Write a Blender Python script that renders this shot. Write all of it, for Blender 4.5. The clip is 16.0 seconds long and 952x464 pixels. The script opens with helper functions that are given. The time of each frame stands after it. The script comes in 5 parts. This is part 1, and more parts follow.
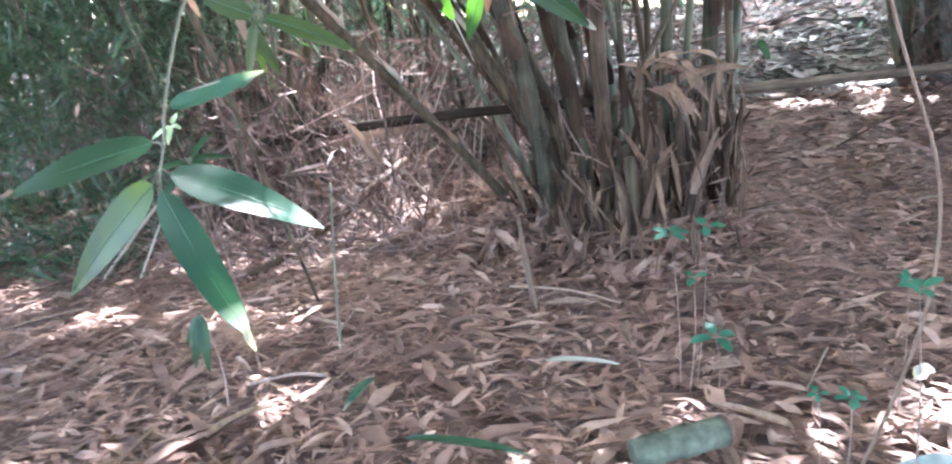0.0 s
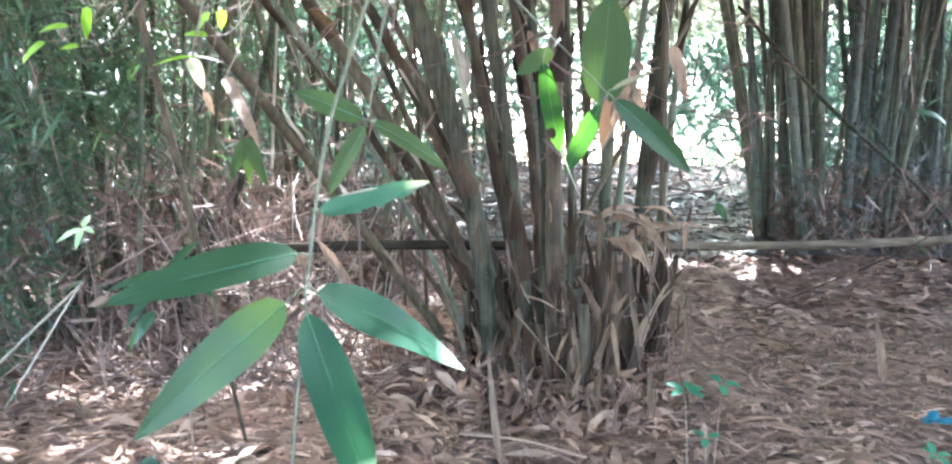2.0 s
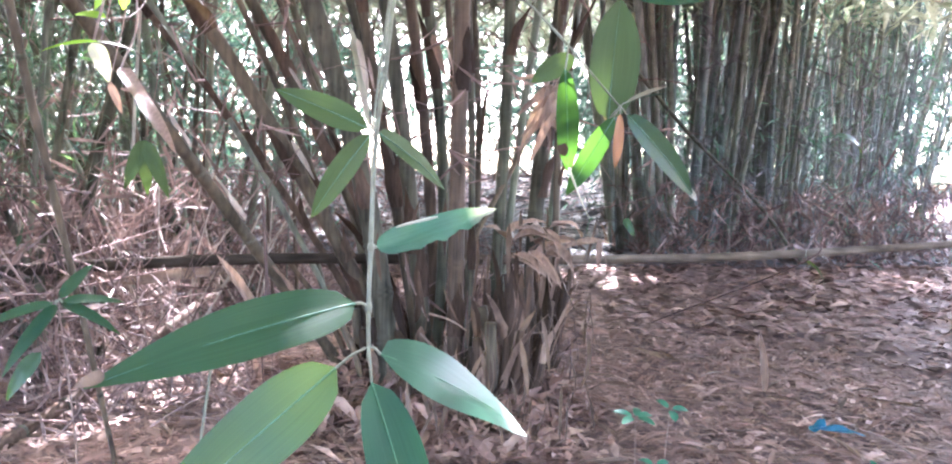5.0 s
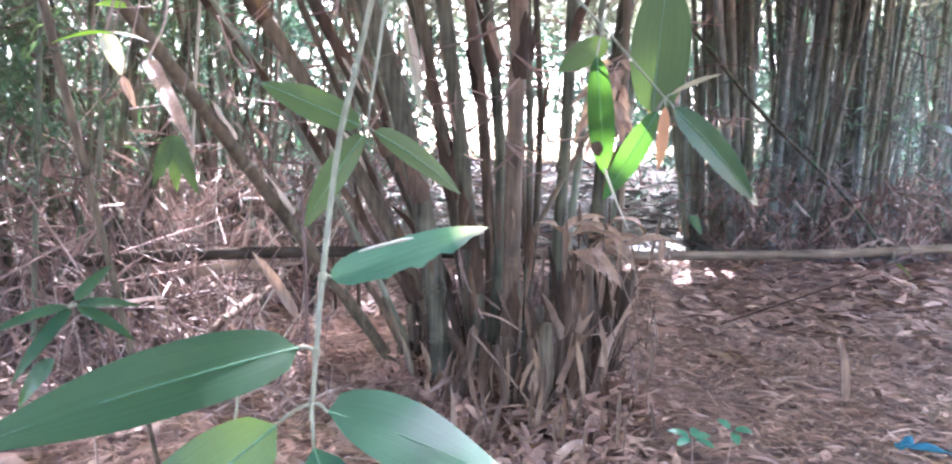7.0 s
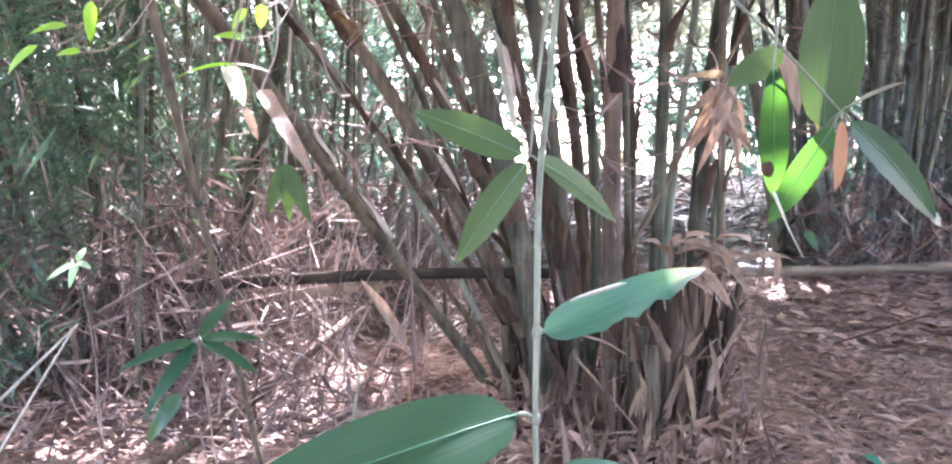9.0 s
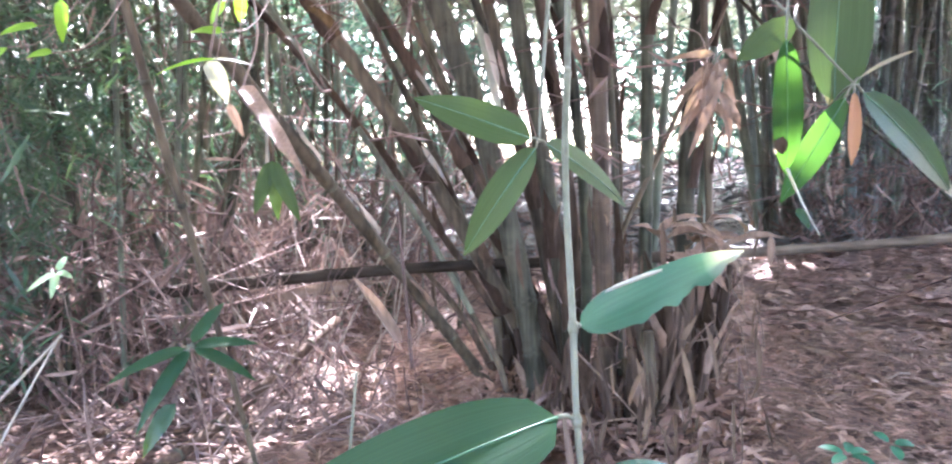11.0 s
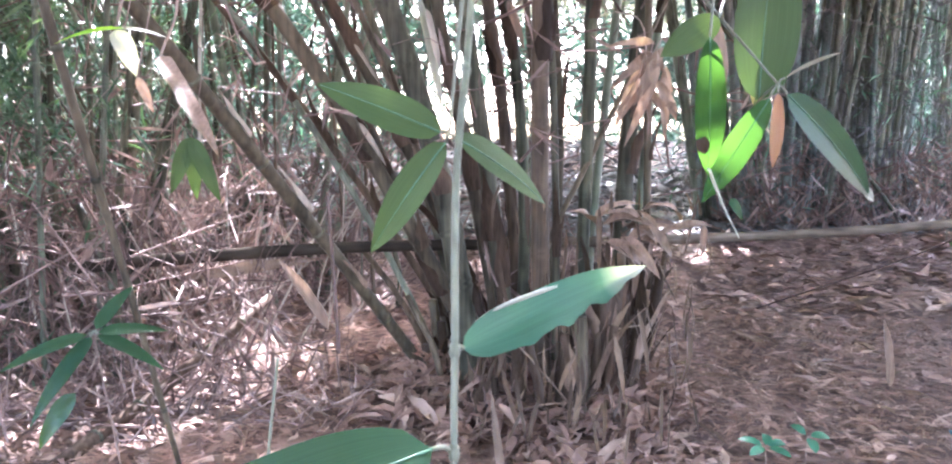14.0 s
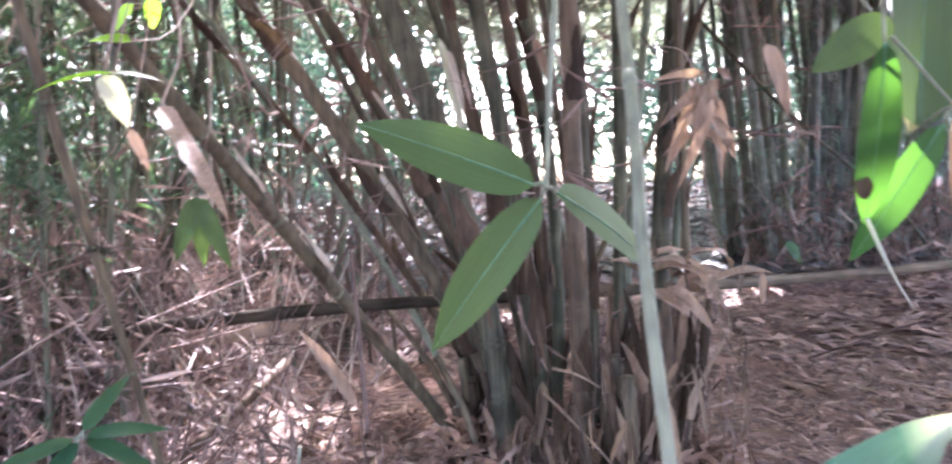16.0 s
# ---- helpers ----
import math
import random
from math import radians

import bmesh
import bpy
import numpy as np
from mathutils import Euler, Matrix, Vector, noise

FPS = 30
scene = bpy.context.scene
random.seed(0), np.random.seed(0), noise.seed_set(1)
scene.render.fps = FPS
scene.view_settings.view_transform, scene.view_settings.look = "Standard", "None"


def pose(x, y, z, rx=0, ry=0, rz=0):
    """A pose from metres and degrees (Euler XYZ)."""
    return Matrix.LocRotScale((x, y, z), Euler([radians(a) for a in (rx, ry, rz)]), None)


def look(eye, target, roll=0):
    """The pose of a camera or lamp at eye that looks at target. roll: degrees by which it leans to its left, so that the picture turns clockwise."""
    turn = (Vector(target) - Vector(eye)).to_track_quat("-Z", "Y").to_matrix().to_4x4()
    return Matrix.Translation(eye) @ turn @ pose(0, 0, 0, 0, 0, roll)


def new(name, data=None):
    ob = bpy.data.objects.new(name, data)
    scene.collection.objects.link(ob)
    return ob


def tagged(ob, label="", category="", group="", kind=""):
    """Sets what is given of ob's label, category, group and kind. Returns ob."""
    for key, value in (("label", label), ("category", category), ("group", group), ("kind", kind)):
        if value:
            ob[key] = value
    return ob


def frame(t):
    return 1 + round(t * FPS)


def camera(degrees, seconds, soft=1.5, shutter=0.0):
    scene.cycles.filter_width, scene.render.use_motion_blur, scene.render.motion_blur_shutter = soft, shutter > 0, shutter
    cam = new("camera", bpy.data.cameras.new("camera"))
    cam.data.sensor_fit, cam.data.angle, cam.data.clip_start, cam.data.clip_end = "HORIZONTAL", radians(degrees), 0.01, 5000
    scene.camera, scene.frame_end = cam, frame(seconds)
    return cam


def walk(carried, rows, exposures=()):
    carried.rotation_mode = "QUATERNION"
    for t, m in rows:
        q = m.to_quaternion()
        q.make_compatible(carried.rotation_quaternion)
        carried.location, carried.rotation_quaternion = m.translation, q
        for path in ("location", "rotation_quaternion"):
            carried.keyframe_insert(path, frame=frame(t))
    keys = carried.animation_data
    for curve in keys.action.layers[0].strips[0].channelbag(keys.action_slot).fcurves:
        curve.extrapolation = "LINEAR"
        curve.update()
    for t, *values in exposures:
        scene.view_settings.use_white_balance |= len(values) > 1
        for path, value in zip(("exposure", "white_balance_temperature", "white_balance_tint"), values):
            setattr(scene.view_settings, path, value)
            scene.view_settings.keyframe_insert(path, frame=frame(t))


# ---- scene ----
cam = camera(63.7, 16.0, soft=2.1, shutter=0.3)
PATH = [
    (0, (0.116, 1.077, 0.866), (-0.115, 3.007, 0.393), -5.4),
    (0.5, (0.041, 1.130, 0.844), (0.010, 3.068, 0.349), -3.3),
    (1, (-0.139, 1.212, 0.842), (0.003, 3.138, 0.320), -7.7),
    (1.5, (-0.210, 1.217, 0.862), (0.112, 3.150, 0.465), -3.0),
    (2, (-0.283, 1.204, 0.862), (-0.110, 3.192, 0.725), 1.0),
    (2.1, (-0.308, 1.199, 0.853), (-0.133, 3.188, 0.731), 0.6),
    (2.5, (-0.376, 1.258, 0.835), (-0.089, 3.216, 0.546), -4.7),
    (3, (-0.399, 1.273, 0.845), (-0.043, 3.223, 0.578), -2.4),
    (3.5, (-0.440, 1.309, 0.848), (0.073, 3.232, 0.649), 4.0),
    (4, (-0.496, 1.344, 0.868), (0.093, 3.253, 0.776), 2.0),
    (4.2, (-0.508, 1.365, 0.868), (0.087, 3.272, 0.790), 1.7),
    (6.3, (-0.368, 1.463, 0.891), (0.113, 3.393, 0.674), 1.5),
    (6.5, (-0.355, 1.496, 0.887), (0.111, 3.428, 0.660), 1.0),
    (7, (-0.382, 1.506, 0.898), (0.004, 3.463, 0.750), 2.2),
    (7.5, (-0.407, 1.534, 0.905), (-0.149, 3.510, 0.735), 0.2),
    (8, (-0.430, 1.553, 0.910), (-0.180, 3.533, 0.777), -0.6),
    (8.5, (-0.451, 1.570, 0.913), (-0.257, 3.558, 0.824), 0.6),
    (8.7, (-0.458, 1.576, 0.912), (-0.255, 3.563, 0.812), 0.8),
    (10.8, (-0.481, 1.613, 0.905), (-0.290, 3.600, 0.769), -1.5),
    (11, (-0.486, 1.621, 0.907), (-0.238, 3.601, 0.774), -1.6),
    (11.5, (-0.491, 1.635, 0.900), (-0.155, 3.598, 0.719), -1.1),
    (12, (-0.483, 1.643, 0.907), (-0.295, 3.622, 0.689), -1.9),
    (12.5, (-0.446, 1.632, 0.923), (-0.192, 3.602, 0.687), -4.0),
    (12.8, (-0.424, 1.639, 0.929), (-0.134, 3.608, 0.731), -2.7),
    (13, (-0.408, 1.646, 0.928), (-0.024, 3.598, 0.725), -2.6),
    (13.5, (-0.410, 1.647, 0.928), (0.011, 3.592, 0.723), -2.2),
    (14, (-0.446, 1.652, 0.923), (-0.062, 3.605, 0.727), 0.2),
    (14.5, (-0.488, 1.663, 0.902), (-0.033, 3.592, 0.632), -0.9),
    (15, (-0.480, 1.712, 0.894), (-0.088, 3.661, 0.666), -3.7),
    (15.5, (-0.452, 1.810, 0.923), (0.105, 3.728, 0.856), -6.2),
    (16, (-0.465, 1.854, 0.934), (-0.111, 3.830, 0.856), -1.8),
]
walk(cam, [(t, look(eye, target, roll)) for t, eye, target, roll in PATH],
     [(0.0, 5.05, 5700, 13.0), (0.6, 5.18, 5620, 3.0), (2.0, 5.35, 5560, 3.0), (3.5, 5.36, 5700, 14.0), (6.3, 5.38, 5700, 22.0), (8.7, 5.38, 5700, 22.0), (11.0, 5.33, 5650, 20.0), (14.5, 5.32, 5650, 20.0), (15.5, 5.27, 5650, 20.0), (16.0, 5.15, 5720, 23.0)])

# ---- world, sun, exposure ----
SUN_EL, SUN_AZ = 52.0, 12.0      # degrees above the horizon; degrees to the right of straight ahead (+y)
world = bpy.data.worlds.new("sky")
scene.world = world
world.use_nodes = True
wn = world.node_tree
sky = wn.nodes.new("ShaderNodeTexSky")
sky.sky_type, sky.sun_disc = "NISHITA", False
sky.sun_elevation, sky.sun_rotation = radians(SUN_EL), radians(SUN_AZ)
sky.dust_density, sky.air_density, sky.ozone_density = 7.0, 1.0, 0.6
wn.nodes["Background"].inputs["Strength"].default_value = 0.15
wn.links.new(sky.outputs[0], wn.nodes["Background"].inputs["Color"])
sun = new("sun", bpy.data.lights.new("sun", "SUN"))
sun.data.energy, sun.data.angle, sun.data.color = 1.8, radians(0.53), (1.0, 0.96, 0.93)
SUN_DIR = Vector((math.cos(radians(SUN_EL)) * math.sin(radians(SUN_AZ)), math.cos(radians(SUN_EL)) * math.cos(radians(SUN_AZ)), math.sin(radians(SUN_EL))))
sun.matrix_world = look(SUN_DIR * 30, (0, 0, 0))

# ---- materials ----
rng = np.random.default_rng(11)


def material(name, palette, rough=0.75, by="island", grain=(40, 40, 5), bump=0.3, clear=0.0, spec=0.3, stain=0.35, uv=False, fade=None, glow=(1.5, 1.5, 0.7)):
    """Colour picked per piece from the palette, streaked by grain, blotched by stains; clear: light let through, tinted by glow; fade: colour of the far end, and where along the length it begins and is full."""
    m = bpy.data.materials.new(name)
    m.use_nodes = True
    nt = m.node_tree
    n, link = nt.nodes, nt.links.new
    out, bsdf = n["Material Output"], n["Principled BSDF"]
    palette = palette if len(palette) > 1 else palette * 2
    ramp = n.new("ShaderNodeValToRGB")
    els = ramp.color_ramp.elements
    while len(els) < len(palette):
        els.new(0.5)
    for i, c in enumerate(palette):
        els[i].position, els[i].color = i / max(1, len(palette) - 1), (*c, 1)
    if by == "island":
        link(n.new("ShaderNodeNewGeometry").outputs["Random Per Island"], ramp.inputs[0])
    elif by == "object":
        link(n.new("ShaderNodeObjectInfo").outputs["Random"], ramp.inputs[0])
    tc = n.new("ShaderNodeTexCoord")
    mp = n.new("ShaderNodeMapping")
    mp.inputs["Scale"].default_value = grain
    link(tc.outputs["UV" if uv else "Object"], mp.inputs[0])
    fine = n.new("ShaderNodeTexNoise")
    fine.inputs["Scale"].default_value, fine.inputs["Detail"].default_value = 1.0, 4.0
    link(mp.outputs[0], fine.inputs["Vector"])
    broad = n.new("ShaderNodeTexNoise")
    broad.inputs["Scale"].default_value, broad.inputs["Detail"].default_value = 7.0, 3.0
    link(tc.outputs["Object"], broad.inputs["Vector"])
    if by == "noise":
        link(broad.outputs[0], ramp.inputs[0])
    add = n.new("ShaderNodeMath")
    add.operation = "ADD"
    link(fine.outputs[0], add.inputs[0])
    link(broad.outputs[0], add.inputs[1])
    span = n.new("ShaderNodeMapRange")
    span.inputs["From Min"].default_value, span.inputs["From Max"].default_value = 0.65, 1.35
    span.inputs["To Min"].default_value, span.inputs["To Max"].default_value = 1 - stain, 1 + stain
    link(add.outputs[0], span.inputs["Value"])
    mul = n.new("ShaderNodeVectorMath")
    mul.operation = "SCALE"
    link(ramp.outputs[0], mul.inputs[0])
    link(span.outputs[0], mul.inputs["Scale"])
    paint = mul.outputs[0]
    if fade:
        ends = n.new("ShaderNodeSeparateXYZ")
        link(tc.outputs["UV"], ends.inputs[0])
        wob = n.new("ShaderNodeMath")
        wob.operation, wob.inputs[1].default_value = "MULTIPLY_ADD", 0.22
        link(broad.outputs[0], wob.inputs[0])
        link(ends.outputs["Y"], wob.inputs[2])
        edge = n.new("ShaderNodeMapRange")
        edge.inputs["From Min"].default_value, edge.inputs["From Max"].default_value = fade[1] + 0.11, fade[2] + 0.11
        link(wob.outputs[0], edge.inputs["Value"])
        blend = n.new("ShaderNodeMix")
        blend.data_type = "RGBA"
        blend.inputs[7].default_value = (*fade[0], 1)
        link(edge.outputs[0], blend.inputs[0])
        link(mul.outputs[0], blend.inputs[6])
        paint = blend.outputs[2]
    link(paint, bsdf.inputs["Base Color"])
    bsdf.inputs["Roughness"].default_value = rough
    bsdf.inputs["Specular IOR Level"].default_value = spec
    if bump:
        bp = n.new("ShaderNodeBump")
        bp.inputs["Strength"].default_value, bp.inputs["Distance"].default_value = bump, 0.004
        link(fine.outputs[0], bp.inputs["Height"])
        link(bp.outputs[0], bsdf.inputs["Normal"])
    if clear:
        tr, mix = n.new("ShaderNodeBsdfTranslucent"), n.new("ShaderNodeMixShader")
        warm = n.new("ShaderNodeVectorMath")
        warm.operation = "MULTIPLY"
        warm.inputs[1].default_value = glow
        link(paint, warm.inputs[0])
        link(warm.outputs[0], tr.inputs["Color"])
        mix.inputs[0].default_value = clear
        link(bsdf.outputs[0], mix.inputs[1])
        link(tr.outputs[0], mix.inputs[2])
        link(mix.outputs[0], out.inputs["Surface"])
    return m


M_SOIL = material("soil", [(0.112, 0.07, 0.0595), (0.175, 0.119, 0.1015)], 0.95, "noise", (30, 30, 30), 0.8, stain=0.4)
M_LITTER = material("dead_leaf", [(0.0969, 0.0564, 0.0446), (0.228, 0.1366, 0.1064), (0.1425, 0.0842, 0.0665), (0.342, 0.2128, 0.1672), (0.1824, 0.1089, 0.0864), (0.2679, 0.1633, 0.1302), (0.114, 0.0713, 0.057), (0.456, 0.3119, 0.2508), (0.2166, 0.1267, 0.0988)], 0.6, "island", (25, 25, 25), 0.25, 0.12, glow=(1.2, 1.1, 1.0))
# haze painted in: bluish grey version of the leaf litter for far places
M_HAZED = material("hazed_leaf", [(0.0694, 0.0667, 0.0658), (0.1095, 0.1092, 0.1103), (0.0877, 0.085, 0.0849), (0.1461, 0.1537, 0.157)], 0.6, "island", (25, 25, 25), 0.2, 0.1, glow=(1.2, 1.1, 1.0))
M_FALLEN = material("fallen_leaf", [(0.0969, 0.0564, 0.0446), (0.228, 0.1366, 0.1064), (0.1425, 0.0842, 0.0665), (0.342, 0.2128, 0.1672), (0.1824, 0.1089, 0.0864), (0.2679, 0.1633, 0.1302), (0.114, 0.0713, 0.057), (0.456, 0.3119, 0.2508), (0.2166, 0.1267, 0.0988)], 0.6, "object", (25, 25, 25), 0.25, 0.12, glow=(1.2, 1.1, 1.0))
M_SHEATH = material("dry_sheath", [(0.1272, 0.0816, 0.0588), (0.2106, 0.14, 0.1033), (0.1017, 0.067, 0.0491), (0.2551, 0.1791, 0.1349), (0.1213, 0.0788, 0.0588)], 0.65, "object", (90, 90, 6), 0.5, 0.15, stain=0.5, glow=(1.2, 1.1, 0.9))
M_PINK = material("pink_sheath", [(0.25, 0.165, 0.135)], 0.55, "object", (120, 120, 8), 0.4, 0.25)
M_CULM = material("bamboo_culm", [(0.0418, 0.0396, 0.028), (0.0813, 0.0719, 0.0489), (0.0557, 0.057, 0.0385), (0.1117, 0.0994, 0.0672)], 0.65, "object", (60, 60, 3), 0.45, stain=0.85, spec=0.15)
M_HUSK = material("decayed_husk", [(0.0247, 0.0159, 0.0117), (0.0526, 0.034, 0.0246), (0.0316, 0.0207, 0.015), (0.0774, 0.0502, 0.0366), (0.0421, 0.0276, 0.0204), (0.1194, 0.0808, 0.0602)], 0.7, "object", (90, 90, 6), 0.5, 0.1, stain=0.5, spec=0.12)
M_HUSK_BITS = material("decayed_leaf", [(0.0433, 0.0267, 0.0179), (0.0925, 0.057, 0.0378), (0.0597, 0.0381, 0.0254), (0.1838, 0.1191, 0.0797)], 0.7, "island", (25, 25, 25), 0.3, 0.1)
M_CULM_GREEN = material("green_culm", [(0.0907, 0.1041, 0.074), (0.1319, 0.1411, 0.1005), (0.1151, 0.1138, 0.087)], 0.55, "object", (60, 60, 3), 0.3, stain=0.55)
# second culm colour with shade put in, for the slanting and rear culms
M_CULM_DARK = material("shaded_culm", [(0.0494, 0.04, 0.0258), (0.0888, 0.0676, 0.0446), (0.074, 0.0492, 0.0338)], 0.6, "object", (60, 60, 3), 0.35, stain=0.7, spec=0.2)
M_STRAW = material("dry_straw", [(0.0804, 0.0518, 0.0435), (0.1855, 0.1269, 0.1087), (0.1174, 0.0771, 0.0652), (0.2782, 0.1979, 0.1714), (0.099, 0.066, 0.0556)], 0.6, "island", (25, 25, 25), 0.2, 0.1, glow=(1.2, 1.15, 1.05))
M_BLEACHED = material("bleached_shoot", [(0.216, 0.1789, 0.144), (0.324, 0.2752, 0.2272), (0.2592, 0.2064, 0.1664), (0.3888, 0.3371, 0.2816)], 0.6, "object", (120, 120, 8), 0.3, stain=0.4)
# culm colour lightened and cooled to hold the haze over the right-hand clumps
M_CULM_HAZED = material("hazed_culm", [(0.0987, 0.1252, 0.1151), (0.1629, 0.2097, 0.1938), (0.1283, 0.1471, 0.1272)], 0.55, "object", (60, 60, 3), 0.3, stain=0.6)
M_POLE = material("weathered_pole", [(0.112, 0.088, 0.068)], 0.92, "object", (5, 50, 50), 0.4, stain=0.6, spec=0.06)
# darker copy of the pole colour: shade painted onto the left length
M_POLE_SHADED = material("shaded_pole", [(0.0372, 0.029, 0.0231)], 0.95, "object", (5, 50, 50), 0.4, stain=0.6, spec=0.04)
M_TWIG = material("dry_twig", [(0.0766, 0.0458, 0.0404), (0.1769, 0.1108, 0.0949), (0.0648, 0.0399, 0.0342), (0.1179, 0.0746, 0.064), (0.3242, 0.2312, 0.2086)], 0.7, "island", (40, 40, 40), 0.2)
M_STEM = material("pale_stem", [(0.135, 0.137, 0.1)], 0.5, "object", (200, 200, 12), 0.2)
M_RIB = material("midrib", [(0.06, 0.135, 0.075)], 0.4, "object", (200, 200, 12), 0.1)
# the pale fade at the far end is painted sunlight
M_TORN = material("torn_leaf", [(0.0425, 0.1105, 0.0723)], 0.45, "object", (30, 0.9, 1), 0.3, 0.25, 0.35, 0.25, uv=True, fade=((0.42, 0.42, 0.36), 0.74, 0.96))
M_STALK = material("brown_stalk", [(0.17, 0.12, 0.10), (0.26, 0.19, 0.16)], 0.6, "object", (200, 200, 12), 0.2)
M_BLADE = material("bamboo_leaf", [(0.0137, 0.0423, 0.024), (0.0189, 0.0527, 0.0298)], 0.36, "object", (34, 0.5, 1), 0.12, 0.19, 0.25, 0.22, uv=True, glow=(8.5, 4.6, 0.2))
# the fade paints a sunlit highlight over the end of the blade
M_BLADE_LIT_TIP = material("lit_tip_leaf", [(0.0195, 0.06, 0.036)], 0.36, "object", (34, 0.5, 1), 0.12, 0.2, 0.36, 0.22, uv=True, fade=((0.5, 0.62, 0.52), 0.74, 0.97), glow=(1.3, 1.4, 0.8))
M_OLIVE = material("fading_leaf", [(0.15, 0.13, 0.06)], 0.5, "object", (30, 0.9, 1), 0.15, 0.35, 0.3, 0.3, uv=True)
M_BLADE_DIM = material("dull_leaf", [(0.0428, 0.073, 0.0269), (0.0534, 0.0819, 0.0294)], 0.55, "object", (40, 1.2, 1), 0.1, 0.32, 0.2, 0.2, uv=True)
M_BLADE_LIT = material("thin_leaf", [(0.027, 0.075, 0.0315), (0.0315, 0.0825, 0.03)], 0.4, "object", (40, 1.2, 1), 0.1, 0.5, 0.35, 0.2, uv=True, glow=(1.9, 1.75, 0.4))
# bright yellow-green with the sun's light already in the colour
M_SUNNY_GREEN = material("sunny_green_leaf", [(0.2, 0.36, 0.04)], 0.4, "object", (40, 1.2, 1), 0.1, 0.5, 0.4, 0.2, uv=True)
M_ORANGE = material("withered_leaf", [(0.3, 0.15, 0.095)], 0.5, "object", (40, 1.2, 1), 0.15, 0.5, 0.3, 0.3, uv=True)
M_PALE = material("bleached_leaf", [(0.312, 0.304, 0.2706)], 0.5, "object", (40, 1.2, 1), 0.15, 0.3, 0.4, 0.25, uv=True)
M_FOLIAGE = material("foliage", [(0.0297, 0.063, 0.0426), (0.0544, 0.1035, 0.0585), (0.0396, 0.081, 0.0585), (0.0891, 0.1305, 0.0692)], 0.4, "island", (20, 20, 20), 0.0, 0.3, 0.5)
M_CANOPY = material("canopy_leaf", [(0.0618, 0.1385, 0.0897), (0.1081, 0.2136, 0.1435), (0.1699, 0.2886, 0.2153)], 0.45, "island", (20, 20, 20), 0.0, 0.45, 0.4, glow=(1.25, 1.45, 1.1))
# greyed mint leaf colour with the haze of distance mixed in
M_FAR_HAZED = material("far_hazed_leaf", [(0.0455, 0.0782, 0.0612), (0.07, 0.1122, 0.0884), (0.0963, 0.1445, 0.1156)], 0.55, "island", (20, 20, 20), 0.0, 0.35, 0.2, glow=(1.2, 1.35, 1.15))
M_ROOF = material("crown_leaf", [(0.18, 0.21, 0.15), (0.24, 0.27, 0.2), (0.3, 0.33, 0.26)], 0.45, "island", (20, 20, 20), 0.0, 0.6, 0.4, glow=(1.32, 1.28, 1.18))
M_SEEDLING = material("seedling_leaf", [(0.032, 0.117, 0.075), (0.0448, 0.1462, 0.093)], 0.45, "object", (30, 30, 30), 0.2, 0.3)
M_BLUE = material("blue_plastic", [(0.0306, 0.1306, 0.2372)], 0.3, "object", (60, 60, 60), 0.5, 0.3, 0.5)
M_MOSS = material("mossy_culm", [(0.049, 0.0595, 0.0385), (0.091, 0.105, 0.077), (0.168, 0.168, 0.133)], 0.85, "noise", (40, 40, 40), 0.8, stain=0.6)
M_WHITE = material("bluish_sheath", [(0.2, 0.23, 0.22)], 0.6, "object", (40, 40, 40), 0.3)
# pale green that paints the sunlight on the small shoot's leaves
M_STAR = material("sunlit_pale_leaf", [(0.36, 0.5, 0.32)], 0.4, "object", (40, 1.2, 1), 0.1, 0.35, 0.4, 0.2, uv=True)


# ---- mesh helpers ----
def vec(p):
    return np.array(p, dtype=float)


def unit(a):
    a = vec(a)
    return a / (np.linalg.norm(a) + 1e-12)


class Build:
    """Collects vertices, faces and texture places of one mesh."""

    def __init__(self):
        self.v, self.f, self.uv, self.count = [], [], [], 0

    def add(self, verts, faces, uv=None):
        self.v.append(np.asarray(verts, dtype=float))
        self.f += [tuple(i + self.count for i in face) for face in faces]
        self.uv.append(np.zeros((len(verts), 2)) if uv is None else uv)
        self.count += len(verts)
        return self

    def mesh(self, name, mat, origin=(0, 0, 0)):
        me = bpy.data.meshes.new(name)
        verts, uvs = np.vstack(self.v) - vec(origin), np.vstack(self.uv)
        me.from_pydata(verts.tolist(), [], self.f)
        layer = me.uv_layers.new(name="UVMap")
        at = np.zeros(len(me.loops), dtype=np.int32)
        me.loops.foreach_get("vertex_index", at)
        layer.data.foreach_set("uv", uvs[at].ravel())
        me.polygons.foreach_set("use_smooth", np.ones(len(me.polygons), dtype=bool))
        me.materials.append(mat)
        me.update()
        return me


def root_place(ob):
    while ob.parent:
        ob = ob.parent
    return ob.location


def part(name, build, mat, parent, label=""):
    """One mesh object under a thing or a part; the build is in world places."""
    ob = new(name, build.mesh(name, mat, root_place(parent)))
    ob.parent = parent
    return tagged(ob, label)


def thing(name, place, label, category, group=""):
    ob = new(name)
    ob.location, ob.empty_display_size = place, 0.05
    return tagged(ob, label, category, group)


def solo(name, build, mat, place, label, category, group="", kind=""):
    ob = new(name, build.mesh(name, mat, place))
    ob.location = place
    return tagged(ob, label, category, group, kind)


